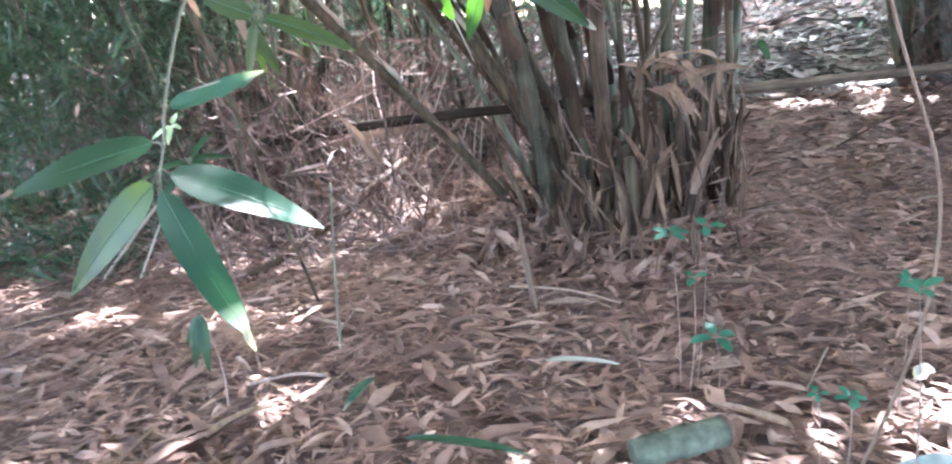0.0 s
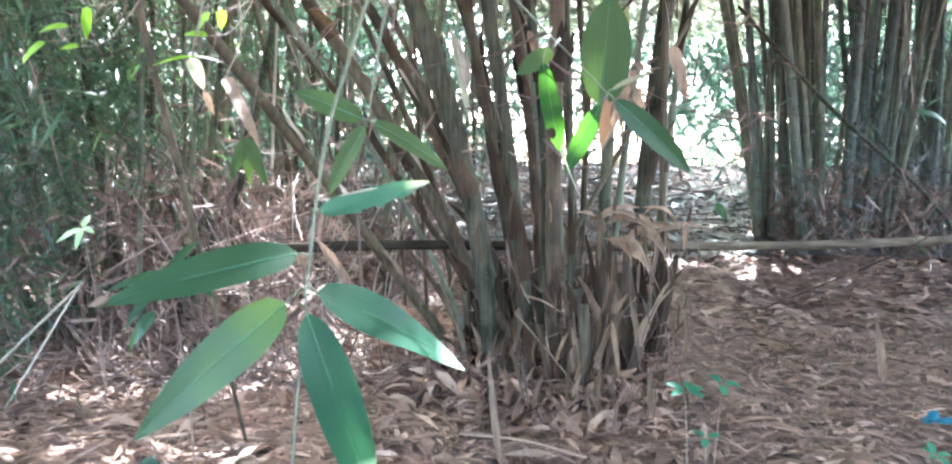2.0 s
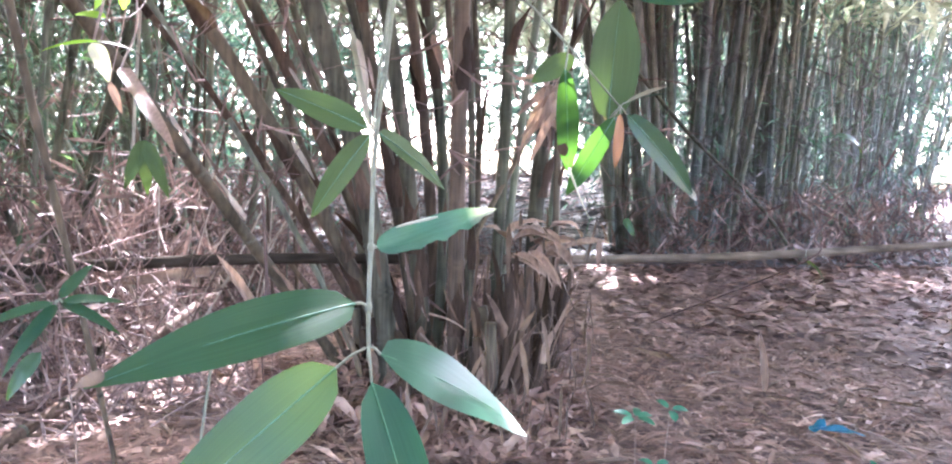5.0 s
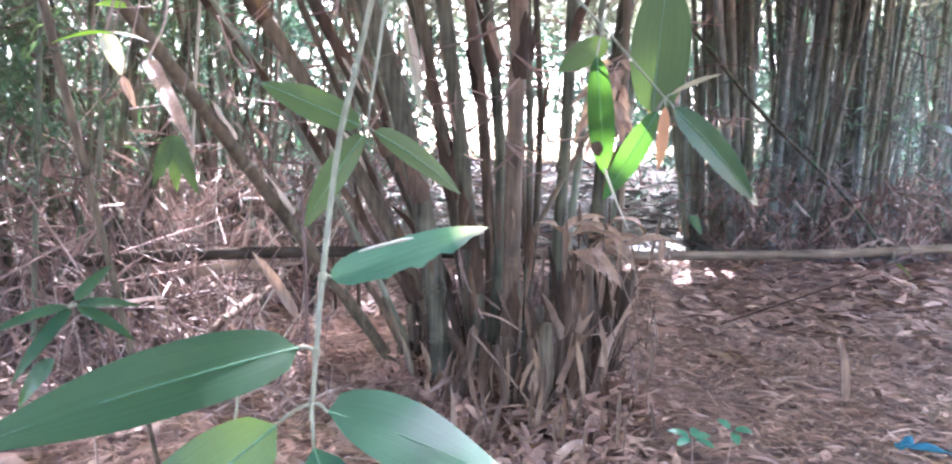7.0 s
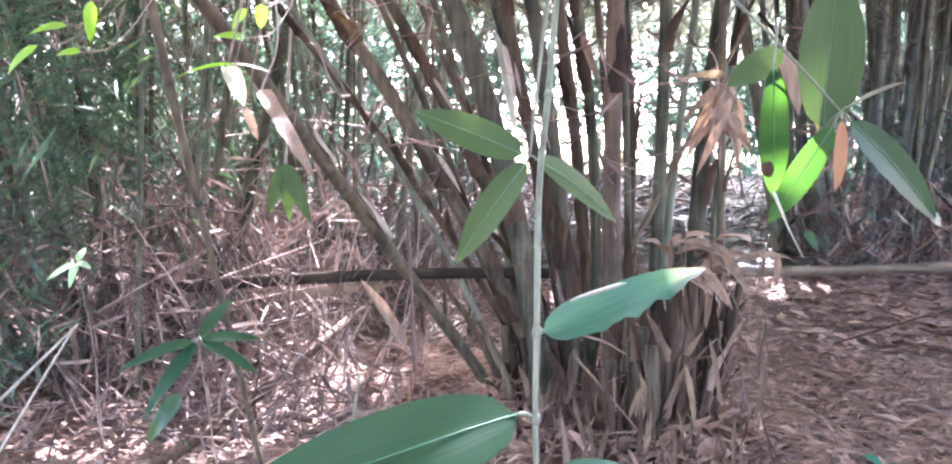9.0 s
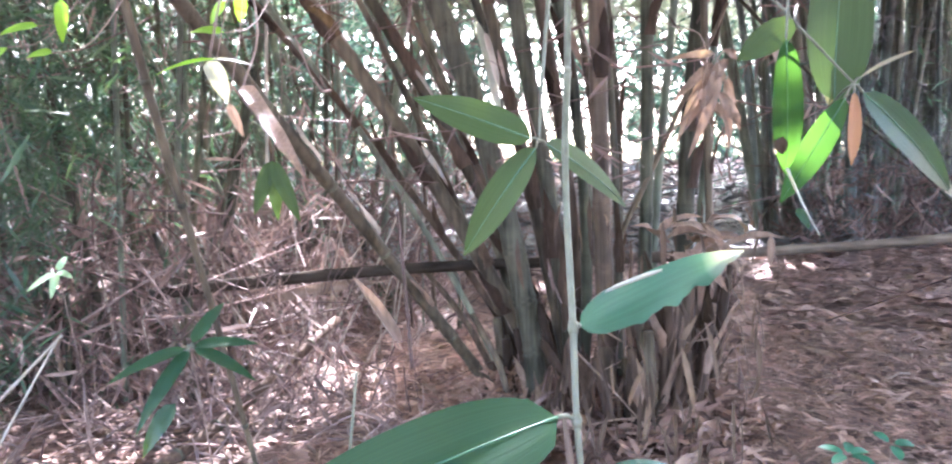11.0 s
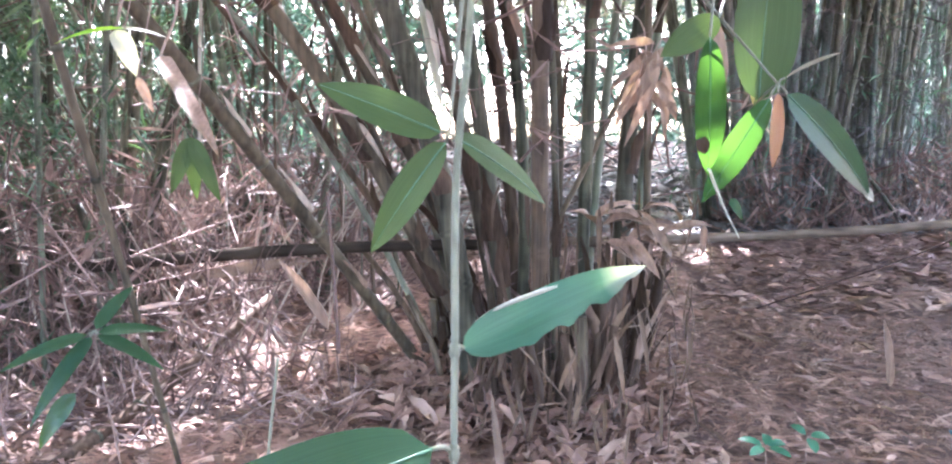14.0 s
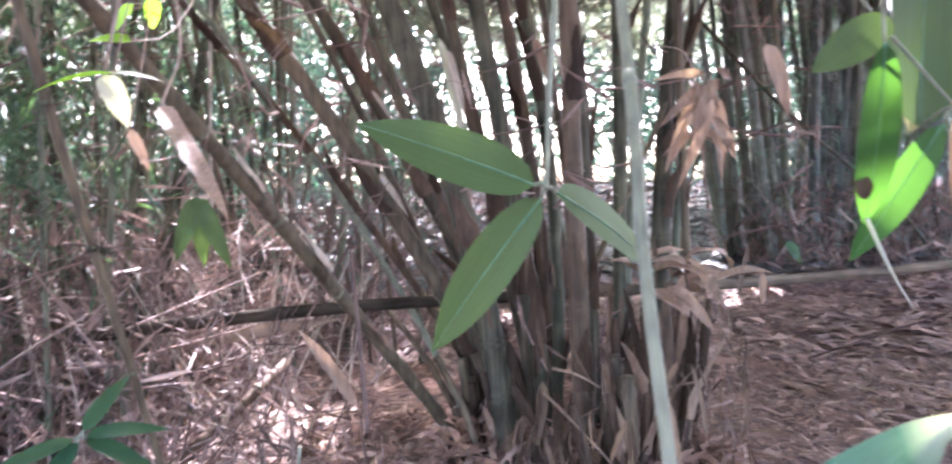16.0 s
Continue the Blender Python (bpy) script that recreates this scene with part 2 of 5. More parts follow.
def spline(points, n):
    """n + 1 places along a smooth line through the points."""
    p = [vec(q) for q in points]
    p = [2 * p[0] - p[1], *p, 2 * p[-1] - p[-2]]
    res = []
    spans = len(p) - 3
    for k in range(n + 1):
        u = k / n * spans
        i = min(int(u), spans - 1)
        t = u - i
        a, b, c, d = p[i:i + 4]
        res.append(0.5 * (2 * b + (c - a) * t + (2 * a - 5 * b + 4 * c - d) * t * t + (3 * b - a - 3 * c + d) * t ** 3))
    return np.array(res)


def tube(build, pts, radii, sides=8):
    """A round rod along pts, closed at both ends."""
    pts = np.asarray(pts, dtype=float)
    n = len(pts)
    radii = np.broadcast_to(np.asarray(radii, dtype=float), (n,))
    tang = np.gradient(pts, axis=0)
    tang /= np.linalg.norm(tang, axis=1)[:, None] + 1e-12
    side = np.cross(tang[0], (0, 0, 1) if abs(tang[0][2]) < 0.9 else (1, 0, 0))
    ang = np.arange(sides) / sides * 2 * np.pi
    rings, uv = [], []
    for i in range(n):
        side = side - tang[i] * (side @ tang[i])
        side /= np.linalg.norm(side) + 1e-12
        up = np.cross(tang[i], side)
        rings.append(pts[i] + radii[i] * (np.cos(ang)[:, None] * side + np.sin(ang)[:, None] * up))
        uv.append(np.c_[ang / 6.2832, np.full(sides, i / n)])
    faces = [(i * sides + j, i * sides + (j + 1) % sides, (i + 1) * sides + (j + 1) % sides, (i + 1) * sides + j) for i in range(n - 1) for j in range(sides)]
    faces += [tuple(range(sides - 1, -1, -1)), tuple((n - 1) * sides + j for j in range(sides))]
    return build.add(np.vstack(rings), faces, np.vstack(uv))


def culm_build(points, r0, r1, joint=0.26, sides=10, shift=0.0):
    """A jointed bamboo stem: slightly swollen rings at its joints."""
    line = spline(points, 60)
    run = np.r_[0, np.cumsum(np.linalg.norm(np.diff(line, axis=0), axis=1))]
    total = run[-1]
    at, swell = [0.0], [1.0]
    k = joint * (0.4 + 0.5 * shift)
    while k < total - 0.06:
        for d, s in ((-0.02, 1.0), (-0.006, 1.13), (0.004, 0.98), (0.012, 1.1), (0.03, 0.98)):
            at.append(k + d)
            swell.append(s)
        k += joint * (0.8 + 0.12 * k)
    at.append(total)
    swell.append(0.98)
    at = np.array(at)
    pts = np.stack([np.interp(at, run, line[:, i]) for i in range(3)], 1)
    return tube(Build(), pts, (r0 + (r1 - r0) * at / total) * np.array(swell), sides)


def blade(build, base, tip, facing, width, droop=0.08, fold=0.15, wave=0.0, ragged=0.0, n=20, m=6, belly=0.28, taper=2.2, twist=0.0):
    """A lance-shaped leaf blade from base to tip, its upper side turned to facing."""
    base, tip = vec(base), vec(tip)
    length = np.linalg.norm(tip - base)
    ax = (tip - base) / length
    side = unit(np.cross(ax, vec(facing)))
    up = np.cross(side, ax)
    seed = rng.uniform(0, 6)
    verts, uv = [], []
    for i in range(n + 1):
        s = i / n
        w = width / 2 * math.sqrt(max(0, 1 - (1 - min(s / belly, 1)) ** 2)) * max(0.015, 1 - max(0, (s - belly) / (1 - belly)) ** taper)
        tw = twist * s
        sd, un = side * math.cos(tw) + up * math.sin(tw), up * math.cos(tw) - side * math.sin(tw)
        mid = base + ax * length * s + up * droop * length * 4 * s * (1 - s)
        for j in range(m + 1):
            u = 2 * j / m - 1
            ww = w
            if ragged and u > 0:
                bite = 0.5 + 0.35 * math.sin(s * 27 + seed) + 0.15 * math.sin(s * 59)
                ww = w * (1 - ragged * u * bite * min(1, s * 1.6))
            verts.append(mid + sd * u * ww + un * (fold * abs(u) * w + wave * w * math.sin(9 * s + 2 * u + seed)))
            uv.append((j / m, s))
    faces = [(i * (m + 1) + j, i * (m + 1) + j + 1, (i + 1) * (m + 1) + j + 1, (i + 1) * (m + 1) + j) for i in range(n) for j in range(m)]
    return build.add(verts, faces, np.array(uv))


def husk(build, foot, ax, out, radius, length, spread=1.9, flare=0.3, n=8, m=6):
    """A dry culm sheath: a curved shell that hugs a stem at its foot and peels away towards its pointed top."""
    foot, ax, out = vec(foot), unit(ax), vec(out)
    out = unit(out - ax * (out @ ax))
    side = np.cross(ax, out)
    seed = rng.uniform(0, 6)
    verts, uv = [], []
    for i in range(n + 1):
        s = i / n
        half = spread / 2 * (1 - 0.25 * s) * max(0.03, 1 - s ** 2.0) * (1 + 0.25 * math.sin(11 * s + seed))
        r = radius * (1.1 - 0.1 * s)
        lean = flare * length * s * s
        for j in range(m + 1):
            a = half * (2 * j / m - 1)
            verts.append(foot + ax * length * s + out * (r * math.cos(a) + lean) + side * r * math.sin(a) * (1 + 0.4 * s) + out * 0.004 * math.sin(7 * s + 3 * j + seed) + side * 0.02 * s * s * math.sin(seed))
            uv.append((j / m, s))
    faces = [(i * (m + 1) + j, i * (m + 1) + j + 1, (i + 1) * (m + 1) + j + 1, (i + 1) * (m + 1) + j) for i in range(n) for j in range(m)]
    return build.add(verts, faces, np.array(uv))


def scatter_leaves(name, places, along, facing, lengths, widths, mat, seg=3, curl=0.15, fold=0.2):
    """One mesh of many leaves. All arguments but the last are arrays, a row a leaf."""
    k = len(places)
    ax = along / (np.linalg.norm(along, axis=1)[:, None] + 1e-9)
    side = np.cross(ax, facing)
    side /= np.linalg.norm(side, axis=1)[:, None] + 1e-9
    up = np.cross(side, ax)
    bend = (rng.uniform(-0.4, 1.0, k) * curl)[:, None]
    rows = []
    for i in range(seg + 1):
        s = i / seg
        w = {0: 0.12, seg: 0.05}.get(i, 1 - 0.45 * s)
        mid = places + ax * (lengths * (s - 0.5))[:, None] + up * (4 * s * (1 - s) * bend * lengths[:, None])
        off = side * (widths * w * 0.5)[:, None]
        lift = up * (widths * w * 0.5 * fold)[:, None]
        rows += [mid - off + lift, mid, mid + off + lift]
    verts = np.stack(rows, 1).reshape(-1, 3)
    quads = np.array([(3 * i + j, 3 * i + j + 1, 3 * i + j + 4, 3 * i + j + 3) for i in range(seg) for j in range(2)])
    per = 3 * (seg + 1)
    faces = (quads[None] + (np.arange(k) * per)[:, None, None]).reshape(-1, 4)
    return raw_mesh(name, verts, faces, mat)


def raw_mesh(name, verts, faces, mat):
    me = bpy.data.meshes.new(name)
    me.vertices.add(len(verts))
    me.vertices.foreach_set("co", np.ascontiguousarray(verts, dtype=np.float32).ravel())
    size = faces.shape[1]
    me.loops.add(faces.size)
    me.loops.foreach_set("vertex_index", np.ascontiguousarray(faces, dtype=np.int32).ravel())
    me.polygons.add(len(faces))
    me.polygons.foreach_set("loop_start", np.arange(len(faces), dtype=np.int32) * size)
    me.polygons.foreach_set("loop_total", np.full(len(faces), size, dtype=np.int32))
    me.polygons.foreach_set("use_smooth", np.ones(len(faces), dtype=bool))
    me.materials.append(mat)
    me.update(calc_edges=True)
    me.validate()
    return me


def scatter_rods(name, starts, ends, sag, radii, mat, seg=3, sides=4):
    """One mesh of many thin, slightly bent rods."""
    k = len(starts)
    ax = ends - starts
    length = np.linalg.norm(ax, axis=1)
    ax = ax / length[:, None]
    side = np.cross(ax, rng.normal(size=(k, 3)))
    side /= np.linalg.norm(side, axis=1)[:, None] + 1e-9
    up = np.cross(side, ax)
    rows = []
    for i in range(seg + 1):
        s = i / seg
        mid = starts + ax * (length * s)[:, None] + up * (4 * s * (1 - s) * sag * length)[:, None]
        for j in range(sides):
            a = 2 * math.pi * j / sides
            rows.append(mid + (side * math.cos(a) + up * math.sin(a)) * (radii * (1 - 0.5 * s))[:, None])
    verts = np.stack(rows, 1).reshape(-1, 3)
    quads = np.array([(i * sides + j, i * sides + (j + 1) % sides, (i + 1) * sides + (j + 1) % sides, (i + 1) * sides + j) for i in range(seg) for j in range(sides)])
    faces = (quads[None] + (np.arange(k) * (seg + 1) * sides)[:, None, None]).reshape(-1, 4)
    return raw_mesh(name, verts, faces, mat)


def turn_about(n, tilt):
    """n directions lying nearly level, and the normals on them."""
    a = rng.uniform(0, 2 * np.pi, n)
    p = rng.normal(0, tilt, n)
    along = np.stack([np.cos(a) * np.cos(p), np.sin(a) * np.cos(p), np.sin(p)], 1)
    face = np.stack([rng.normal(0, tilt, n), rng.normal(0, tilt, n), np.ones(n)], 1)
    return along, face


# ---- where the sun comes through the crowns ----
# flecks: centres and radii on the level floor, carried up along the sun's rays
FLECKS = [(-0.206, 1.70, 0.01), (-0.152, 1.665, 0.024), (-0.57, 1.467, 0.016), (-0.335, 1.585, 0.04), (-0.415, 1.41, 0.03), (-0.4, 1.62, 0.025), (0.975, 2.73, 0.05), (1.05, 2.74, 0.04), (0.815, 2.547, 0.04), (0.87, 2.53, 0.02), (0.63, 2.71, 0.03), (0.235, 2.595, 0.035), (0.37, 2.82, 0.012), (0.5, 2.56, 0.02), (0.93, 2.835, 0.015), (-1.62, 3.71, 0.02), (-0.64, 2.82, 0.03), (-0.6, 2.95, 0.02), (-1.16, 2.1, 0.05), (-0.86, 2.08, 0.04)]
for cx, cy, sx, sy, k, big in ((-0.75, 5.6, 0.12, 0.2, 5, 0.04), (-0.66, 5.32, 0.2, 0.06, 9, 0.035), (-1.1, 5.1, 0.14, 0.15, 10, 0.06), (-1.5, 4.5, 0.22, 0.09, 16, 0.06), (-1.28, 4.62, 0.1, 0.06, 6, 0.05),
                               (-1.68, 3.65, 0.12, 0.1, 6, 0.02), (-1.2, 3.66, 0.2, 0.08, 5, 0.018), (-0.83, 3.5, 0.07, 0.12, 5, 0.035), (-2.25, 3.98, 0.12, 0.1, 6, 0.05), (0.04, 2.6, 0.09, 0.05, 4, 0.008),
                               (3.2, 8.5, 0.6, 0.2, 14, 0.012), (2.2, 13.5, 1.2, 0.6, 2, 0.08), (-2.8, 8.5, 1.2, 1.3, 70, 0.13), (5.0, 8.1, 1.4, 0.6, 80, 0.12), (-1.4, 5.05, 0.42, 0.33, 130, 0.022), (-0.85, 4.75, 0.2, 0.15, 5, 0.03), (2.2, 9.0, 0.6, 0.5, 6, 0.0), (6.5, 9.6, 1.5, 0.7, 16, 0.14)):
    for _ in range(k):
        fleck = (rng.normal(cx, sx), rng.normal(cy, sy), big * rng.uniform(0.35, 1.2))
        if fleck[0] < 1.5 or fleck[1] > 7.3 or cy < 4:
            FLECKS.append(fleck)


def shaded(at, along, lengths):
    """Which leaves stay: those that stand in no fleck's ray."""
    keep = np.ones(len(at), dtype=bool)
    sx, sy = SUN_DIR[0] / SUN_DIR[2], SUN_DIR[1] / SUN_DIR[2]
    for s in (-0.4, -0.2, 0.0, 0.2, 0.4):
        p = at + along * (lengths * s)[:, None]
        fx, fy = p[:, 0] - p[:, 2] * sx, p[:, 1] - p[:, 2] * sy
        for cx, cy, r in FLECKS:
            keep &= (fx - cx) ** 2 + (fy - cy) ** 2 > (r + 0.043) ** 2
    return keep


rng = np.random.default_rng(21)


# ---- ground ----
def ground_height(x, y):
    x, y = np.asarray(x, dtype=float), np.asarray(y, dtype=float)
    rise = np.clip(y - 6.5, 0, 16) * 0.085
    bumps = 0.02 * np.sin(1.9 * x + 0.7) * np.sin(1.6 * y) + 0.012 * np.sin(4.3 * x + 1.1 * y)
    return rise + bumps - 0.03


def make_ground():
    ys = np.r_[np.linspace(-60, -3, 12), np.linspace(-2.5, 12, 88), np.linspace(12.5, 30, 28), np.linspace(35, 600, 14)]
    xs = np.r_[np.linspace(-500, -12, 14), np.linspace(-10, 12, 100), np.linspace(14, 500, 14)]
    gx, gy = np.meshgrid(xs, ys)
    verts = np.stack([gx.ravel(), gy.ravel(), ground_height(gx, gy).ravel()], 1)
    nx = len(xs)
    i, j = np.meshgrid(np.arange(len(ys) - 1), np.arange(nx - 1), indexing="ij")
    a = (i * nx + j).ravel()
    me = raw_mesh("ground", verts, np.stack([a, a + 1, a + nx + 1, a + nx], 1), M_SOIL)
    return tagged(new("ground", me), "brown forest soil under leaf litter", "ground", "", "structure")


ground = make_ground()


def litter(name, x0, x1, y0, y1, n, size, slim, label, tilt=0.16, curl=0.1, mat=None):
    """Fallen leaves over a stretch of floor; slim: width to length, least and most."""
    x, y = rng.uniform(x0, x1, n), rng.uniform(y0, y1, n)
    along, face = turn_about(n, tilt)
    z = ground_height(x, y) + rng.uniform(0.002, 0.026, n)
    lengths = size * rng.lognormal(0, 0.42, n)
    me = scatter_leaves(name, np.stack([x, y, z], 1), along, face, lengths, lengths * rng.uniform(*slim, n), mat or M_LITTER, 2, curl, 0.16)
    return tagged(new(name, me), label, "leaf litter", "", "stuff")


litter("leaf_litter", -2.6, 3.0, 1.2, 5.6, 26000, 0.076, (0.13, 0.34), "curled brown and tan bamboo leaves covering the ground", 0.13, 0.08)
litter("leaf_crumbs", -2.6, 3.0, 1.2, 5.6, 34000, 0.033, (0.25, 0.7), "broken brown leaf fragments between the larger leaves", 0.25, 0.1)
litter("leaf_slivers", -2.6, 3.0, 1.2, 5.6, 9000, 0.085, (0.035, 0.09), "thin dry slivers and bits of stem in the litter", 0.12, 0.04)
litter("sheath_scraps", -2.6, 3.0, 1.2, 5.6, 1500, 0.1, (0.2, 0.4), "flat torn scraps of culm sheath lying in the litter", 0.12, 0.06)
litter("leaf_litter", -5.0, 9.5, 5.6, 8.6, 22000, 0.13, (0.2, 0.42), "dry brown bamboo leaves on the ground behind the clump")
litter("leaf_litter", -5.0, 9.5, 8.4, 9.6, 7000, 0.15, (0.2, 0.42), "greyish dry bamboo leaves at the foot of the slope", mat=M_HAZED)
litter("leaf_litter", -12.0, 14.0, 9.5, 24.0, 15500, 0.31, (0.18, 0.36), "bamboo leaves on the rising ground, greyed with painted haze", mat=M_HAZED)
litter("leaf_litter", -1.0, 8.0, 9.4, 14.5, 11000, 0.19, (0.18, 0.36), "bamboo leaves thick on the slope behind the clumps, greyed with painted haze", mat=M_HAZED)
litter("leaf_litter", -6.0, -2.6, 1.0, 5.6, 9000, 0.13, (0.14, 0.28), "dry brown bamboo leaves beside the thicket")
litter("leaf_litter", -5.0, 5.0, -3.0, 1.2, 9000, 0.15, (0.18, 0.34), "dry brown bamboo leaves on the open ground")
litter("leaf_litter", 3.0, 7.0, 1.0, 5.6, 9000, 0.13, (0.14, 0.28), "dry brown bamboo leaves on open ground")


# ---- bamboo clumps ----
def add_culm(clump, foot, lean, height, r, mat, bow=0.25, name="culm", joint=0.24, sides=10):
    """A tall culm: leans by lean (x, y per metre) and bows a little more with height."""
    x, y = foot
    z = float(ground_height(x, y)) - 0.03
    pts = []
    for k in range(5):
        h = height * k / 4
        grow = h + bow * h * h / height
        pts.append((x + lean[0] * grow, y + lean[1] * grow, z + h))
    ob = part(name, culm_build(pts, r, r * 0.62, joint + 0.06 * rng.random(), sides, rng.random()), mat, clump)
    return ob, pts


def sheath_on(culm, pts, r, h, length, out, flare):
    line = spline(pts, 40)
    z = line[:, 2] - line[0, 2]
    i = int(np.clip(np.searchsorted(z, h), 1, 39))
    part("sheath", husk(Build(), line[i], line[i + 1] - line[i], out, r * 1.08, length, rng.uniform(1.5, 2.6), flare), M_HUSK, culm, "dark decayed sheath")


def clump_culm(c, x0, lean, bow, y, r, mat, y_lean=0.0, top=5.2):
    """A tall culm of the near clump: foot at (x0, y), leaning by lean and bow over its first metre and a half, then straight on."""
    z0 = float(ground_height(x0, y)) - 0.04
    pts = []
    for z in (z0, 0.35, 0.75, 1.15, 1.55, 2.6, top):
        q = min(z, 1.5)
        x = x0 + lean * q + bow * q * q + (z - q) * (lean + 3.0 * bow)
        pts.append((x, y + y_lean * z, z))
    return part("culm", culm_build(pts, r, r * 0.66, 0.22 + 0.06 * rng.random(), 10, rng.random()), mat, c), pts


def main_clump():
    c = thing("bamboo_clump", (0.4, 4.5, -0.03), "dense grey-brown bamboo clump with ragged dry sheaths and cut stubs", "bamboo clump")
    # foot, lean, bow, depth and thickness of the culms that stand clear
    culms = [(0.075, -0.046, -0.11, 4.35, 0.044, 0), (0.266, -0.163, -0.018, 4.6, 0.025, 1), (0.255, -0.099, -0.023, 4.45, 0.033, 0), (0.336, -0.013, -0.054, 4.7, 0.026, 1), (0.30, 0.10, -0.09, 4.6, 0.024, 0),
             (0.312, -0.031, 0.011, 4.25, 0.034, 1), (0.497, 0.15, -0.085, 4.9, 0.016, 1), (0.598, 0.055, -0.021, 4.75, 0.029, 0), (0.825, -0.023, 0.049, 4.8, 0.040, 0), (0.916, -0.015, 0.0, 4.72, 0.018, 1),
             (0.212, -0.456, -0.075, 4.7, 0.034, 1), (0.33, -0.40, -0.055, 4.9, 0.030, 1), (0.42, -0.22, -0.03, 5.0, 0.022, 0), (0.12, -0.30, -0.06, 4.85, 0.016, 1), (0.2, -0.55, -0.09, 5.05, 0.018, 1),
             (0.70, 0.06, 0.02, 4.95, 0.020, 2), (0.44, -0.06, -0.02, 5.05, 0.024, 2), (0.18, -0.20, -0.05, 5.1, 0.020, 0), (0.05, -0.42, -0.1, 4.95, 0.014, 2), (0.40, 0.02, -0.03, 4.4, 0.015, 0), (0.95, 0.04, 0.02, 5.0, 0.022, 2),
             (0.52, -0.12, -0.02, 4.8, 0.014, 2), (0.24, -0.33, -0.04, 4.5, 0.013, 1), (0.64, -0.10, 0.0, 5.1, 0.018, 1)]
    for x, lean, bow, y, r, kind in culms:
        ob, pts = clump_culm(c, x, lean, bow, y, r, (M_CULM, M_CULM_DARK, M_CULM_GREEN)[kind], rng.uniform(-0.03, 0.04))
        for h in (0.12, 0.3, 0.5, 0.72, 1.0, 1.3, 1.6):
            if rng.random() < 0.5:
                a = rng.uniform(-2.7, -0.4)
                sheath_on(ob, pts, r, h * rng.uniform(0.8, 1.25), rng.uniform(0.14, 0.32), (math.cos(a), math.sin(a), 0), rng.uniform(0.02, 0.4))
    # the crossing side culm of the open side
    part("culm", culm_build([(0.34, 4.62, 0.3), (0.47, 4.66, 0.62), (0.66, 4.72, 0.95), (0.86, 4.8, 1.3), (1.05, 4.85, 1.65)], 0.014, 0.009, 0.2, 8), M_CULM_DARK, c, "thin dark culm slanting across")
    # cut stubs along the near edge of the clump, shoulder to shoulder
    edge = spline([(-0.02, 4.75, 0), (0.05, 4.4, 0), (0.16, 4.14, 0), (0.34, 4.04, 0), (0.5, 4.07, 0), (0.63, 4.2, 0), (0.76, 4.44, 0), (0.88, 4.66, 0)], 60)
    for k in range(46):
        s = (k + rng.random()) / 46
        p = edge[int(s * 60)] + vec((0.09 * rng.random() - 0.06, 0.34 * rng.random() ** 1.5, 0)) * (1 if k % 3 else 0.3)
        tall = s > 0.55
        h = rng.uniform(0.36, 0.66) if tall else rng.uniform(0.12, 0.5)
        r = rng.uniform(0.011, 0.026)
        x, y = float(p[0]), float(p[1])
        z = float(ground_height(x, y)) - 0.03
        lean = (x - 0.62) * 0.3 + rng.normal(0, 0.13)
        top = (x + lean * h, y - rng.uniform(-0.05, 0.12) * h, z + h)
        ob = part("stub", culm_build([(x, y, z), ((x + top[0]) / 2 + 0.005, (y + top[1]) / 2, z + h / 2), top], r, r * 0.9, 0.13, 8, rng.random()), (M_HUSK, M_CULM_DARK, M_HUSK)[k % 3], c, "short cut culm")
        for _ in range(1 + (k % 2)):
            b = rng.uniform(-2.6, -0.5)
            lo = rng.uniform(0.0, max(0.02, h - 0.16))
            part("sheath", husk(Build(), (x + lean * lo, y, z + lo), (lean, -0.05, 1), (math.cos(b), math.sin(b), 0.0), r * 1.12, rng.uniform(0.12, 0.32), rng.uniform(1.5, 2.8), rng.uniform(0.0, 0.45)), M_HUSK if rng.random() < 0.65 else M_SHEATH, ob, "ragged decayed sheath")
    # the low dark culm beside the slanting one, and a mate at the foot
    for a, b, r in (((0.02, 5.0, 0.0), (-0.3, 5.15, 0.52), 0.016), ((-0.02, 4.3, 0.0), (-0.16, 4.4, 0.42), 0.014)):
        mid = (vec(a) + vec(b)) / 2 + vec((0.02, 0, 0.02))
        part("dead_culm", culm_build([a, mid, b], r, r * 0.8, 0.2, 9), M_CULM_DARK, c, "dark broken culm leaning low")
    # peeling strips high on the thick culm; the pale one has sunlight painted in
    part("bark_strip", blade(Build(), (-0.13, 4.285, 1.46), (-0.045, 4.3, 1.08), (0.4, -1, 0), 0.034, 0.0, 0.5, 0.15, 0, 14, 4, 0.3, 3), M_PALE, c, "peeling bark strip with sunlight put into its pale colour")
    part("bark_strip", blade(Build(), (0.05, 4.55, 1.44), (0.12, 4.53, 1.12), (0.2, -1, 0), 0.05, 0.02, 0.4, 0.2, 0.2, 14, 4, 0.3, 3), M_SHEATH, c, "tan peeling bark strip")
    part("bark_strip", blade(Build(), (0.18, 4.28, 1.46), (0.245, 4.3, 1.3), (-0.2, -1, 0), 0.03, 0.0, 0.3, 0.2, 0, 14, 4, 0.2, 3), M_SHEATH, c, "tan peeling bark strip")
